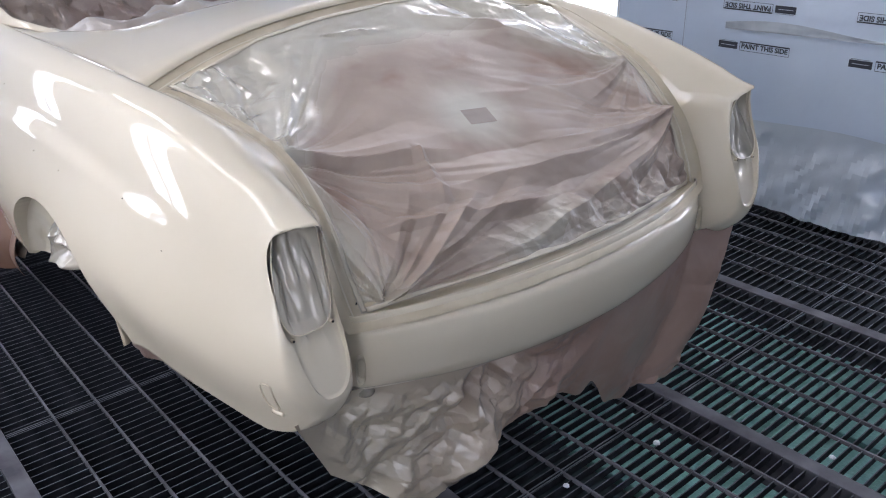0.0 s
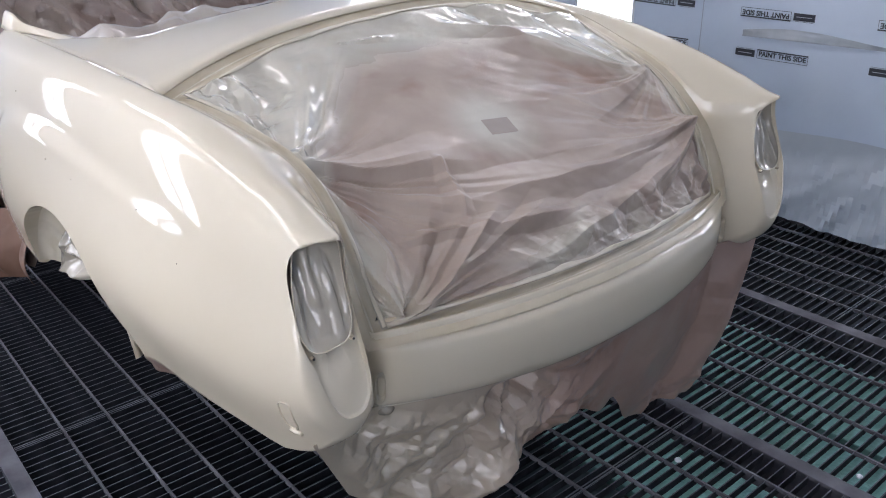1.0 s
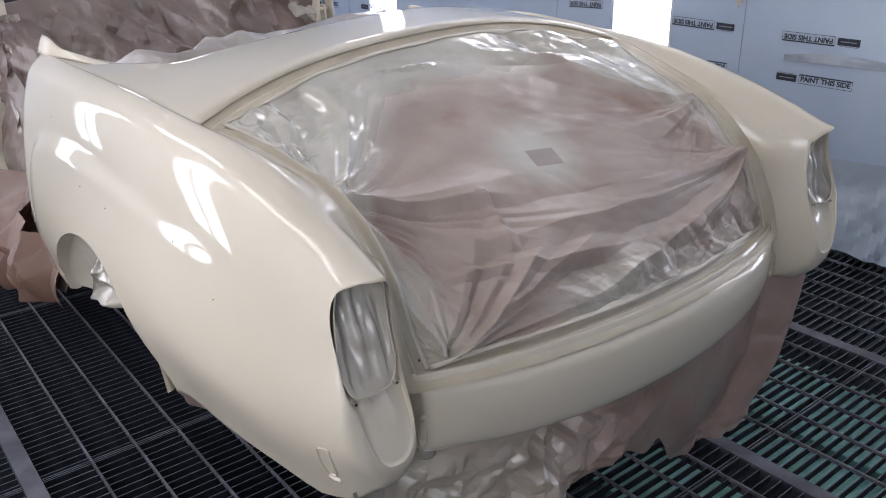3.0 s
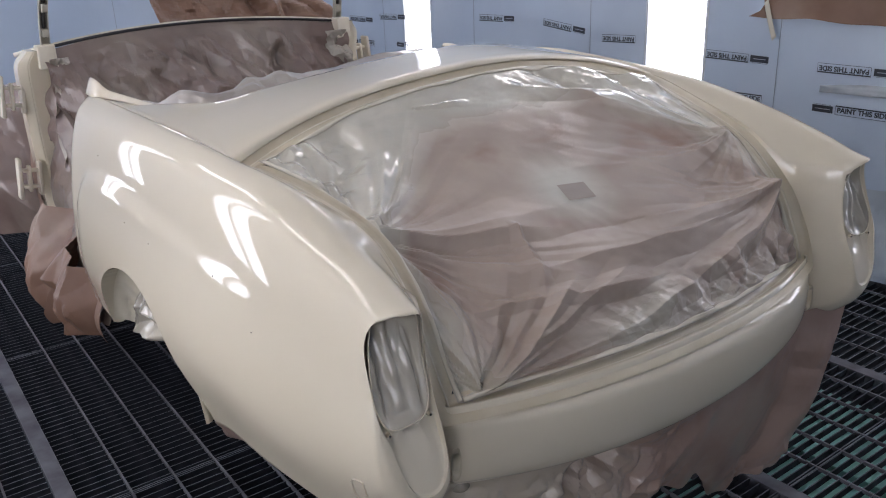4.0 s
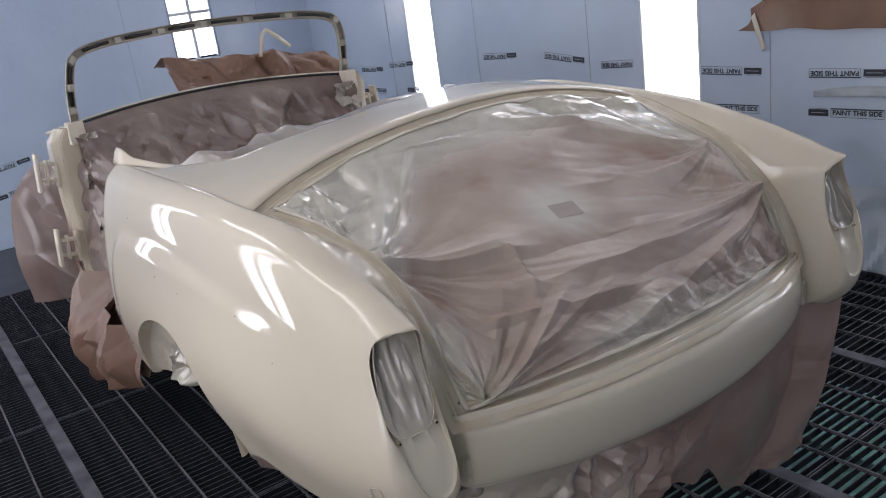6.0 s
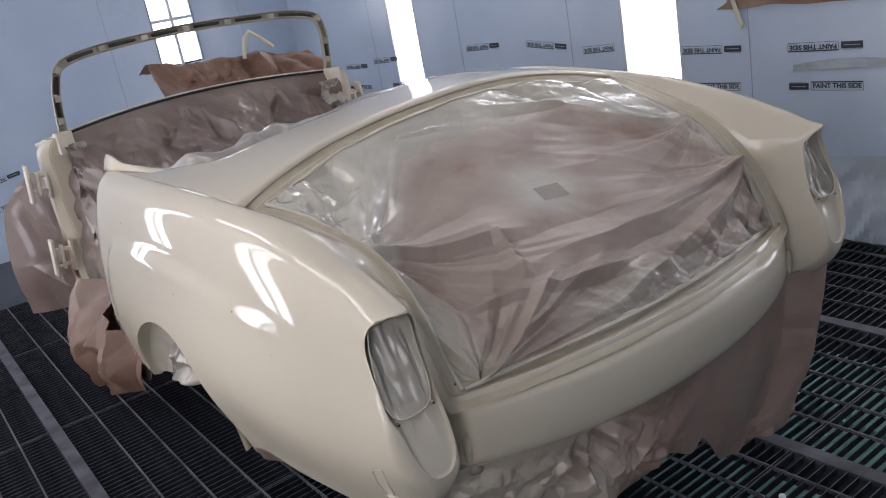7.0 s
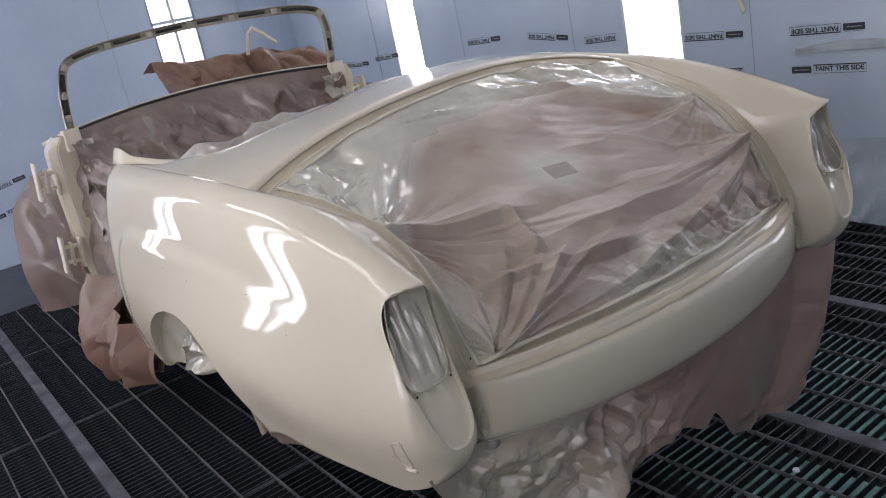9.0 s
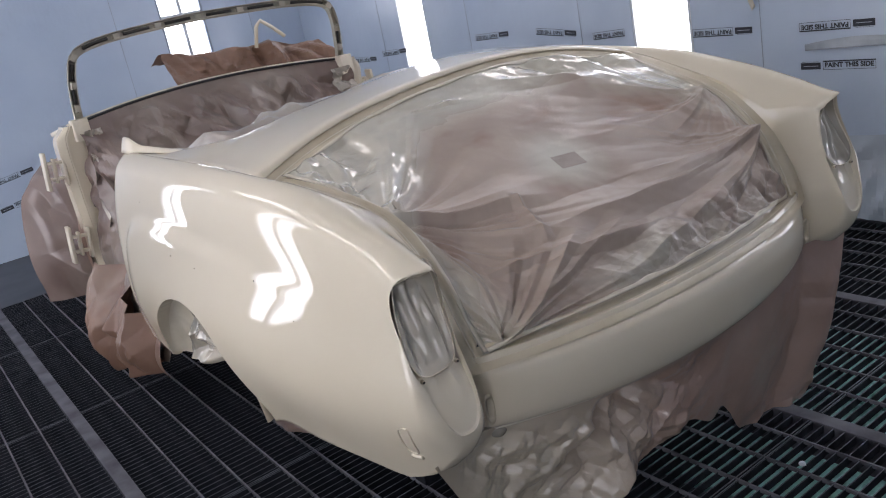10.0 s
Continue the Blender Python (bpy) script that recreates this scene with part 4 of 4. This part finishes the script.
def tape_right(u, v):
    x, y, z = film_f(0.998 - 0.010 * v * (0.7 + 0.3 * noise.noise(Vector((u * 12, 0, 4)))), 0.01 + 0.98 * u)
    return (x, y - 0.001, z + 0.0015)
for f in (tape_low, tape_high, tape_left, tape_right):
    part("edge_tape", edge_strip(f), CREAM_DRY, boot_film, "sprayed-over edge tape")
def lock_f(u, v):
    """The clean square left where a tab was taped over the lock."""
    x, y, z = film_f(0.5 + (-0.034 + 0.038 * (2 * u - 1) + 0.008 * v) / 1.17, 0.50 + 0.05 * v - 0.012 * u)
    return (x, y - 0.0007, z + 0.0011)
single("tape_square", grid(26, 20, lock_f), PATCH, "grey square tape patch at the middle of the boot film", "tape")

# ---- paper hanging under the tail ----
def drape_f(u, v):
    x0 = -0.775 + 1.56 * u
    a = abs(x0)
    under = smooth(0.54, 0.76, a)
    ty = (lip_y(min(a, 0.62)) + 0.012) * (1 - under) + 0.035 * under
    tz = (tail_f(min(0.98, max(0.02, (x0 + 0.645) / 1.29)), 1.0)[2] - 0.004) * (1 - under) + 0.535 * under
    right = smooth(0.3, 1.0, u)
    low = spline([(0, .33), (.08, .22), (.2, .14), (.32, .15), (.42, .23), (.5, .26), (.56, .22), (.60, .24), (.68, .12), (.86, .05), (1, .03)], u)[0] + 0.012 * noise.noise(Vector((u * 14, 1, 0)))
    x = x0 * (1 - v * (0.27 * right + 0.13 * (1 - right)))
    z = tz + (low - tz) * v
    left = smooth(0.62, 0.36, u)
    p, q = 0.75 * x + 0.66 * z, -0.66 * x + 0.75 * z
    puff = (0.018 + 0.20 * left ** 1.3) * crease((p * 0.5, q * 1.3, 0.2), 0.32, 41) + (0.006 + 0.10 * left) * crease((p * 1.1, q * 0.7, 0.2), 0.18, 43)
    puff += right * (0.012 + 0.045 * smooth(0.72, 0.98, v)) * crease((x * 0.9, z * 1.2, 0.7), 0.16, 45)
    puff += 0.055 * left * crease((p * 0.8, q * 1.2, 0.5), 0.10, 49)
    puff *= smooth(0.0, 0.08, u)
    y = ty + 0.05 * v - 0.03 * right * math.sin(v * 3.1) + puff * smooth(0, 0.22, v)
    return (x, y, z - 0.02 * puff)

single("tail_masking_paper", thicken(grid(340, 160, drape_f), 0.001), PAPER_TAIL, "crumpled brown masking paper hanging below the tail, cream overspray", "masking paper")

def mount_f(u, v):
    """Film pushed over the bumper mount hole, under the tail panel's end."""
    a, e = math.tau * u, math.pi / 2 * v
    r = 0.022
    k = 1 + 0.3 * crease((math.cos(a) * v * 0.1, 0.0, math.sin(a) * v * 0.1), 0.06, 47)
    return (-0.572 + r * math.sin(e) * math.cos(a) * k, 0.075 - 0.6 * r * math.cos(e) * k, 0.508 + 0.8 * r * math.sin(e) * math.sin(a) * k)
single("mount_masking_film", grid(28, 12, mount_f), LAMP_FILM, "small dark film pushed over a bumper mount hole", "masking film")

# ---- cockpit, cowl and windscreen ----
def cowl_f(u, v):
    x = -0.72 + 1.44 * u
    return (x, 2.68 + 0.16 * (1 - (x / 0.72) ** 2) + 0.5 * v, 1.165 + 0.045 * (1 - (x / 0.72) ** 2) - 0.06 * v)
part("cowl", thicken(grid(24, 6, cowl_f), -0.02), CREAM_DRY, car, "cream cowl below the windscreen")

def cabin_f(u, v):
    """Paper from the cowl down into the cockpit."""
    x = -0.70 + 1.40 * u
    top = cowl_f(u, 0.0)
    y = top[1] - 0.01 - 0.42 * v
    z = top[2] + 0.002 - 0.40 * v ** 0.8
    f = crease((x * 1.2 + 0.6 * z, z * 0.9, 0.1), 0.22, 7)
    g = crease((x * 1.5 - 0.5 * z, z, 0.1), 0.42, 71)
    return (x, y - (0.16 * f + 0.20 * g) * smooth(0, 0.25, v), z + 0.05 * f * smooth(0, 0.1, v))
single("dash_masking_paper", thicken(grid(130, 60, cabin_f), 0.001), PAPER_SPRAYED, "creased brown masking paper covering the dashboard and cockpit", "masking paper")

def floor_f(u, v):
    x = -0.70 + 1.40 * u
    y = cockpit_edge(min(abs(x), 0.66)) - 0.04 + (2.5 - cockpit_edge(min(abs(x), 0.66))) * v
    z = deck_z(x, 1.2) - 0.062 - 0.025 * smooth(-0.4, 0.0, x) - 0.30 * smooth(0.1, 0.7, v)
    f = crease((x, y, 0.1), 0.22, 9)
    hump = 0.055 * math.exp(-((v - 0.10) / 0.09) ** 2) * smooth(0.0, -0.35, x) * smooth(-0.70, -0.58, x) + 0.02 * math.exp(-((v - 0.10) / 0.08) ** 2)
    return (x, y, z + hump + 0.075 * math.exp(-((v - 0.22) / 0.14) ** 2) * smooth(-0.45, 0.1, x) + 0.09 * f * smooth(0.0, 0.07, v) * (0.35 + 0.65 * smooth(0.0, -0.4, x)))
single("cockpit_masking_film", thicken(grid(130, 90, floor_f), 0.001), FILM_CABIN, "crumpled shiny film filling the cockpit, cream overspray", "masking film")

# windscreen frame
def screen_path(n=60):
    keys = [(0, -.676, 2.69, 1.165), (1, -.672, 2.66, 1.28), (2, -.655, 2.625, 1.40), (2.45, -.62, 2.62, 1.465), (3, -.50, 2.66, 1.497), (4, -.25, 2.72, 1.515),
            (5, 0.0, 2.735, 1.522), (6, .25, 2.72, 1.515), (7, .50, 2.66, 1.497), (7.55, .62, 2.62, 1.465), (8, .655, 2.625, 1.40), (9, .672, 2.66, 1.28), (10, .676, 2.69, 1.165)]
    return [Vector(spline(keys, 10 * i / n)) for i in range(n + 1)]

def channel_bar(path, wide, deep):
    """An open channel section along the path, its hollow facing inwards and back."""
    bm = bmesh.new()
    mid = Vector((0, 2.68, 1.3))
    rings = []
    for i, p in enumerate(path):
        d = (path[min(i + 1, len(path) - 1)] - path[max(i - 1, 0)]).normalized()
        back = Vector((0, -1, 0.25)).normalized()
        out = d.cross(back).normalized()
        if out.dot(p - mid) < 0:
            out = -out
        prof = [(-1, 1), (-1, 0), (-0.8, 0), (-0.8, 0.7), (0.8, 0.7), (0.8, 0), (1, 0), (1, 1)]
        rings.append([bm.verts.new(p + out * (a * wide / 2) - back * (b - 0.5) * deep) for a, b in prof])
    for q, w in zip(rings, rings[1:]):
        for k in range(8):
            bm.faces.new((q[k], q[(k + 1) % 8], w[(k + 1) % 8], w[k]))
    bm.faces.new(rings[0]), bm.faces.new(rings[-1][::-1])
    bmesh.ops.recalc_face_normals(bm, faces=bm.faces[:])
    return bm

screen = part("windscreen_frame", channel_bar(screen_path(), 0.034, 0.03), FRAME, car, "bare primed windscreen frame, no glass", False)
SP = screen_path()
for i in (4, 9, 14, 20, 25, 30, 35, 40, 46, 51, 56):
    p = SP[i]
    d = (SP[i + 1] - SP[i - 1]).normalized()
    bm = boxed((-0.016, -0.012, -0.012), (0.016, 0.012, 0.012), 0.002)
    bm.transform(Matrix.Translation(p + Vector((0, -0.006, 0))) @ d.to_track_quat("X", "Z").to_matrix().to_4x4())
    part("frame_clip", bm, FRAME, screen)
# Dark tubes stand in for the shade inside the frame's slots.
for i, (a, b) in enumerate(((10, 13), (16, 19), (21, 24), (26, 29), (31, 34), (36, 39), (41, 45), (3, 4), (5, 8), (52, 55))):
    part("slot_shadow", tube([tuple(SP[k] + Vector((0, -0.004, 0))) for k in range(a, b + 1)], 0.008, 6), HOLE, screen, "dark bar for the shade in a frame slot")
def seal_pts():
    return [(cowl_f(u, 0)[0], cowl_f(u, 0)[1] - 0.012, cowl_f(u, 0)[2] + 0.008) for u in [0.03 + 0.94 * i / 30 for i in range(31)]]
part("screen_seal", tube(seal_pts(), 0.007, 6), RUBBER, screen, "black rubber seal along the cowl")

# hinge pillars
def pillar(side):
    keys = [(0, .705, 2.67, 1.175), (1, .715, 2.70, 1.10), (2, .712, 2.74, .90), (3, .705, 2.77, .68), (4, .70, 2.76, .49)]
    bm = bmesh.new()
    rings = []
    for i in range(25):
        x, y, z = spline(keys, 4 * i / 24)
        w = 0.05 + 0.03 * smooth(0, 6, i)
        rings.append([bm.verts.new((side * (x + a), y + b, z)) for a, b in ((-w, -0.01), (-w * 0.3, -0.028), (w * 0.55, -0.024), (w, 0.0), (w, 0.09), (-w, 0.09))])
    for q, r in zip(rings, rings[1:]):
        for k in range(6):
            bm.faces.new((q[k], q[(k + 1) % 6], r[(k + 1) % 6], r[k]))
    bm.faces.new(rings[0]), bm.faces.new(rings[-1][::-1])
    bmesh.ops.recalc_face_normals(bm, faces=bm.faces[:])
    bmesh.ops.bevel(bm, geom=[e for e in bm.edges if abs(e.verts[0].co.z - e.verts[1].co.z) > 0.005 and e.calc_face_angle(0) > 0.5], offset=0.004, segments=2, affect="EDGES")
    return bm

def hinge(side, x, y, z):
    bm = bmesh.new()
    box(bm, (-0.008, -0.03, -0.085), (0.008, 0.03, 0.085), 0.004)
    box(bm, (0.012, -0.022, 0.028), (0.085, 0.012, 0.042), 0.003)
    box(bm, (0.012, -0.022, -0.042), (0.085, 0.012, -0.028), 0.003)
    box(bm, (0.03, -0.026, -0.055), (0.044, 0.014, 0.055), 0.004)
    box(bm, (0.07, -0.03, -0.07), (0.085, 0.02, 0.07), 0.003)
    bm.transform(Matrix.Translation((side * x, y, z)) @ Matrix.Rotation(0 if side < 0 else math.pi, 4, "Z") @ Matrix.Rotation(radians(6), 4, "Y"))
    return bm

for side in (-1, 1):
    p = part("hinge_pillar", pillar(side), CREAM, car, "cream door hinge pillar", False)
    part("screen_foot", boxed((side * 0.685 - 0.035, 2.635, 1.10), (side * 0.685 + 0.035, 2.70, 1.195), 0.006), CREAM_DRY, p, "", False)
    for z, x in ((1.0, 0.868), (0.655, 0.868)):
        part("hinge", hinge(side, x, 2.74, z), CREAM_DRY, p, "bare cream door hinge")
    for z, x in ((0.80, 0.715), (0.70, 0.712)):
        bm = bmesh.new()
        bmesh.ops.create_cone(bm, cap_ends=True, segments=12, radius1=0.008, radius2=0.008, depth=0.01, matrix=Matrix.Translation((side * x, 2.727, z)) @ Matrix.Rotation(math.pi / 2, 4, "X"))
        part("bolt_hole", bm, HOLE, p, "", False)

# film hanging from the pillars into the door opening
def pillar_film_f(u, v):
    f = crease((u * 0.12, v * 0.5, 0.1), 0.12, 61)
    return (-(0.60 + 0.085 * u + 0.03 * v), 2.66 - 0.05 * u - 0.16 * f, 1.14 - 0.46 * v + 0.03 * f)
for side in (-1, 1):
    bm = thicken(grid(24, 70, pillar_film_f), 0.0008)
    if side > 0:
        bm.transform(Matrix.Scale(-1, 4, (1, 0, 0)))
        bmesh.ops.reverse_faces(bm, faces=bm.faces[:])
    single("pillar_masking_film", bm, FILM_LIGHT, "creased silvery masking film hanging beside the hinge pillar", "masking film", "pillar maskings")

# front wings and nose under paper, so that the shell is whole
def nose_f(u, v):
    a = (u - 0.5) * 2
    y = 2.80 + 1.45 * v
    w = 0.80 * (1 - 0.35 * v ** 3)
    ang = a * 2.1
    x = w * math.copysign(abs(math.sin(min(abs(ang), 1.5708))) ** 0.7, a)
    zt = 1.12 - 0.22 * v ** 2
    z = 0.35 + (zt - 0.35) * max(0.0, math.cos(min(abs(ang), 1.5708))) ** 0.45 if abs(ang) < 1.5708 else 0.35
    f = crease((x, y, z), 0.33, 11)
    return (x * (1 + 0.04 * f), y, z + 0.03 * f)
single("nose_masking_paper", grid(60, 30, nose_f), PAPER, "brown masking paper wrapped over the front of the car", "masking paper")

# paper apron beside the front wing
def apron_f(u, v):
    """Paper wrapped round the front wing, seen from behind."""
    outer = spline([(0, -.83), (.12, -.92), (.3, -.975), (.7, -1.0), (1, -.985)], v)[0]
    x = -0.70 + (outer + 0.70) * u
    y = 2.84 + 0.26 * u ** 1.5
    z = 1.06 - 0.06 * u - (0.68 - 0.02 * u) * v
    f = crease((x * 1.3, z * 0.7, y), 0.28, 13)
    return (x - 0.03 * f, y - 0.13 * f * smooth(1.05, 0.6, u), z + 0.03 * f)
for side in (-1, 1):
    bm = thicken(grid(60, 80, apron_f), 0.001)
    if side > 0:
        bm.transform(Matrix.Scale(-1, 4, (1, 0, 0)))
        bmesh.ops.reverse_faces(bm, faces=bm.faces[:])
    single("wing_masking_paper", bm, PAPER_SPRAYED, "brown masking paper hanging beside the front wing", "masking paper", "side masking papers")

# paper in the door opening and down over the sill
def door_f(u, v):
    y = 2.72 - 0.92 * u
    z = 1.08 - 0.78 * v - 0.16 * math.sin(u * math.pi) * (1 - v)
    f = crease((y, z, 0.7), 0.29, 15)
    x = -0.66 - 0.12 * smooth(0.3, 1.0, v) - 0.16 * f
    return (x, y, z)
def sill_f(u, v):
    y = 2.58 - 0.80 * u
    top, low = 0.60 - 0.16 * u, 0.15 + 0.10 * u + 0.03 * noise.noise(Vector((u * 6, 0, 2)))
    z = top + (low - top) * v
    f = crease((y * 1.2, z * 0.6, 0.7), 0.26, 17)
    x = -0.80 - 0.14 * math.sin(v * 2.3) * (1 - 0.6 * u) - 0.24 * f * smooth(1.0, 0.8, u)
    return (x, y + 0.09 * f, z)
for side in (-1, 1):
    for f, name, label, m in ((door_f, "door_masking_paper", "creased brown masking paper closing the door opening", PAPER_SPRAYED), (sill_f, "sill_masking_paper", "crumpled brown masking paper folded over the sill", PAPER)):
        bm = thicken(grid(110, 84, f), 0.001)
        if side > 0:
            bm.transform(Matrix.Scale(-1, 4, (1, 0, 0)))
            bmesh.ops.reverse_faces(bm, faces=bm.faces[:])
        single(name, bm, m, label, "masking paper", "side masking papers")

# engine bay cover with a hinge arm
def bay_f(u, v):
    x = -0.02 + 0.90 * u - 0.05 * (1 - v) * (1 - u)
    y = 3.05 + 0.5 * v
    top = 1.375 - 0.10 * u + 0.02 * noise.noise(Vector((u * 5, 0, 0)))
    z = 1.08 + (top - 1.08) * math.sin(min(1.0, v * 2.2) * math.pi / 2) * (1 if v < 0.6 else 1 - 0.4 * (v - 0.6))
    f = crease((x, y, z), 0.23, 19)
    g = crease((x, z * 1.4, 0.3), 0.16, 73)
    return (x, y - 0.24 * f - 0.08 * g, z + 0.07 * f * smooth(0, 0.3, v))
single("engine_masking_paper", thicken(grid(70, 40, bay_f), 0.001), PAPER, "bunched brown masking paper over the engine bay", "masking paper")
part("bonnet_hinge_arm", tube([(0.42, 3.12, 1.31), (0.44, 3.10, 1.42), (0.47, 3.10, 1.445), (0.53, 3.10, 1.40), (0.60, 3.12, 1.34)], 0.011, 8), CREAM_DRY, car, "bare bonnet hinge arm")

# film bunched in the wheel arches
def arch_film_f(u, v):
    a = math.pi * (0.10 + 0.80 * u)
    f = crease((a * 0.3, v * 0.3, 0.2), 0.16, 21)
    r = ARCH_R - 0.003 - (0.02 + 0.14 * (0.5 + f)) * smooth(0, 0.5, v)
    return (-(0.845 - 0.20 * v), ARCH_Y - r * math.cos(a), ARCH_Z + r * math.sin(a))
def arch_wall_f(u, v):
    y = ARCH_Y + (2 * u - 1) * (ARCH_R - 0.03)
    top = ARCH_Z + math.sqrt(max(0.0, (ARCH_R - 0.01) ** 2 - (y - ARCH_Y) ** 2))
    low = min(top - 0.005, 0.43 + 0.03 * noise.noise(Vector((u * 8, 1, 1))))
    z = low + (top - low) * v
    return (-0.765 - 0.22 * crease((y, z, 0.5), 0.26, 23) + 0.02 * v, y, z)
for side in (-1, 1):
    t = thing("arch_masking_film", "crumpled silvery masking film stuffed in the wheel arch", "masking film", group="wheel arch maskings")
    for f, nm, m in ((arch_film_f, "arch_lining", CREAM_DRY), (arch_wall_f, "arch_sheet", LAMP_FILM)):
        bm = grid(90, 50, f)
        if side > 0:
            bm.transform(Matrix.Scale(-1, 4, (1, 0, 0)))
        part(nm, bm, m, t).data.set_sharp_from_angle(angle=radians(10))

# paper tucked under the rear of the wing
def skirt_f(u, v):
    """Follows the rear half of the arch down, then the wing's lower edge."""
    f = crease((u * 0.9, v * 0.12, 0.2), 0.14, 25)
    if u < 0.62:
        a = radians(78 - 55 * u / 0.62)
        r = ARCH_R + 0.004 - (0.035 + 0.055 * math.sin(u / 0.62 * 2.4)) * v
        y, z = ARCH_Y - r * math.cos(a), ARCH_Z + r * math.sin(a)
        return (-(0.858 - 0.05 * u - 0.02 * v + 0.05 * f * v), y + 0.03 * f * v, z)
    k = (u - 0.62) / 0.38
    y = 0.789 - 0.45 * k
    z0 = 0.446 + 0.03 * k
    return (-(0.826 - 0.05 * k - 0.02 * v + 0.05 * f * v), y + 0.06 * (1 - k) * v, z0 - (0.09 - 0.06 * k) * v)
for side in (-1, 1):
    bm = thicken(grid(110, 18, skirt_f), 0.001)
    if side > 0:
        bm.transform(Matrix.Scale(-1, 4, (1, 0, 0)))
        bmesh.ops.reverse_faces(bm, faces=bm.faces[:])
    single("wing_edge_paper", bm, PAPER_SPRAYED, "sprayed masking paper below the rear wing edge", "masking paper", "side masking papers")

# trestles that carry the shell
for y in (0.75, 2.6):
    t = thing("trestle", "dark steel trestle under the car", "trestle", (0, y, 0), "trestles")
    part("beam", boxed((-0.5, -0.03, 0.2), (0.5, 0.03, 0.26), 0.004), STEEL, t, "", False)
    for x in (-0.42, 0.42):
        part("leg", boxed((x - 0.02, -0.03, 0.0), (x + 0.02, 0.03, 0.199), 0.003), STEEL, t, "", False)

# paint flakes on the grating
for x, y, r in ((0.309, -0.083, 0.010), (-0.024, -0.032, 0.009), (0.62, -0.45, 0.008)):
    bm = bmesh.new()
    bmesh.ops.create_icosphere(bm, subdivisions=2, radius=r)
    for v in bm.verts:
        v.co *= 1 + 0.5 * noise.noise(v.co * 90 + Vector((x * 9, y * 9, 0)))
        v.co.z *= 0.55
    ob = single("paint_flake", bm, CEILING, "small white flake lying on the steel grating", "paint flake", "paint flakes", smooth=False)
    ob.location = (x, y, r * 0.45)

grating()
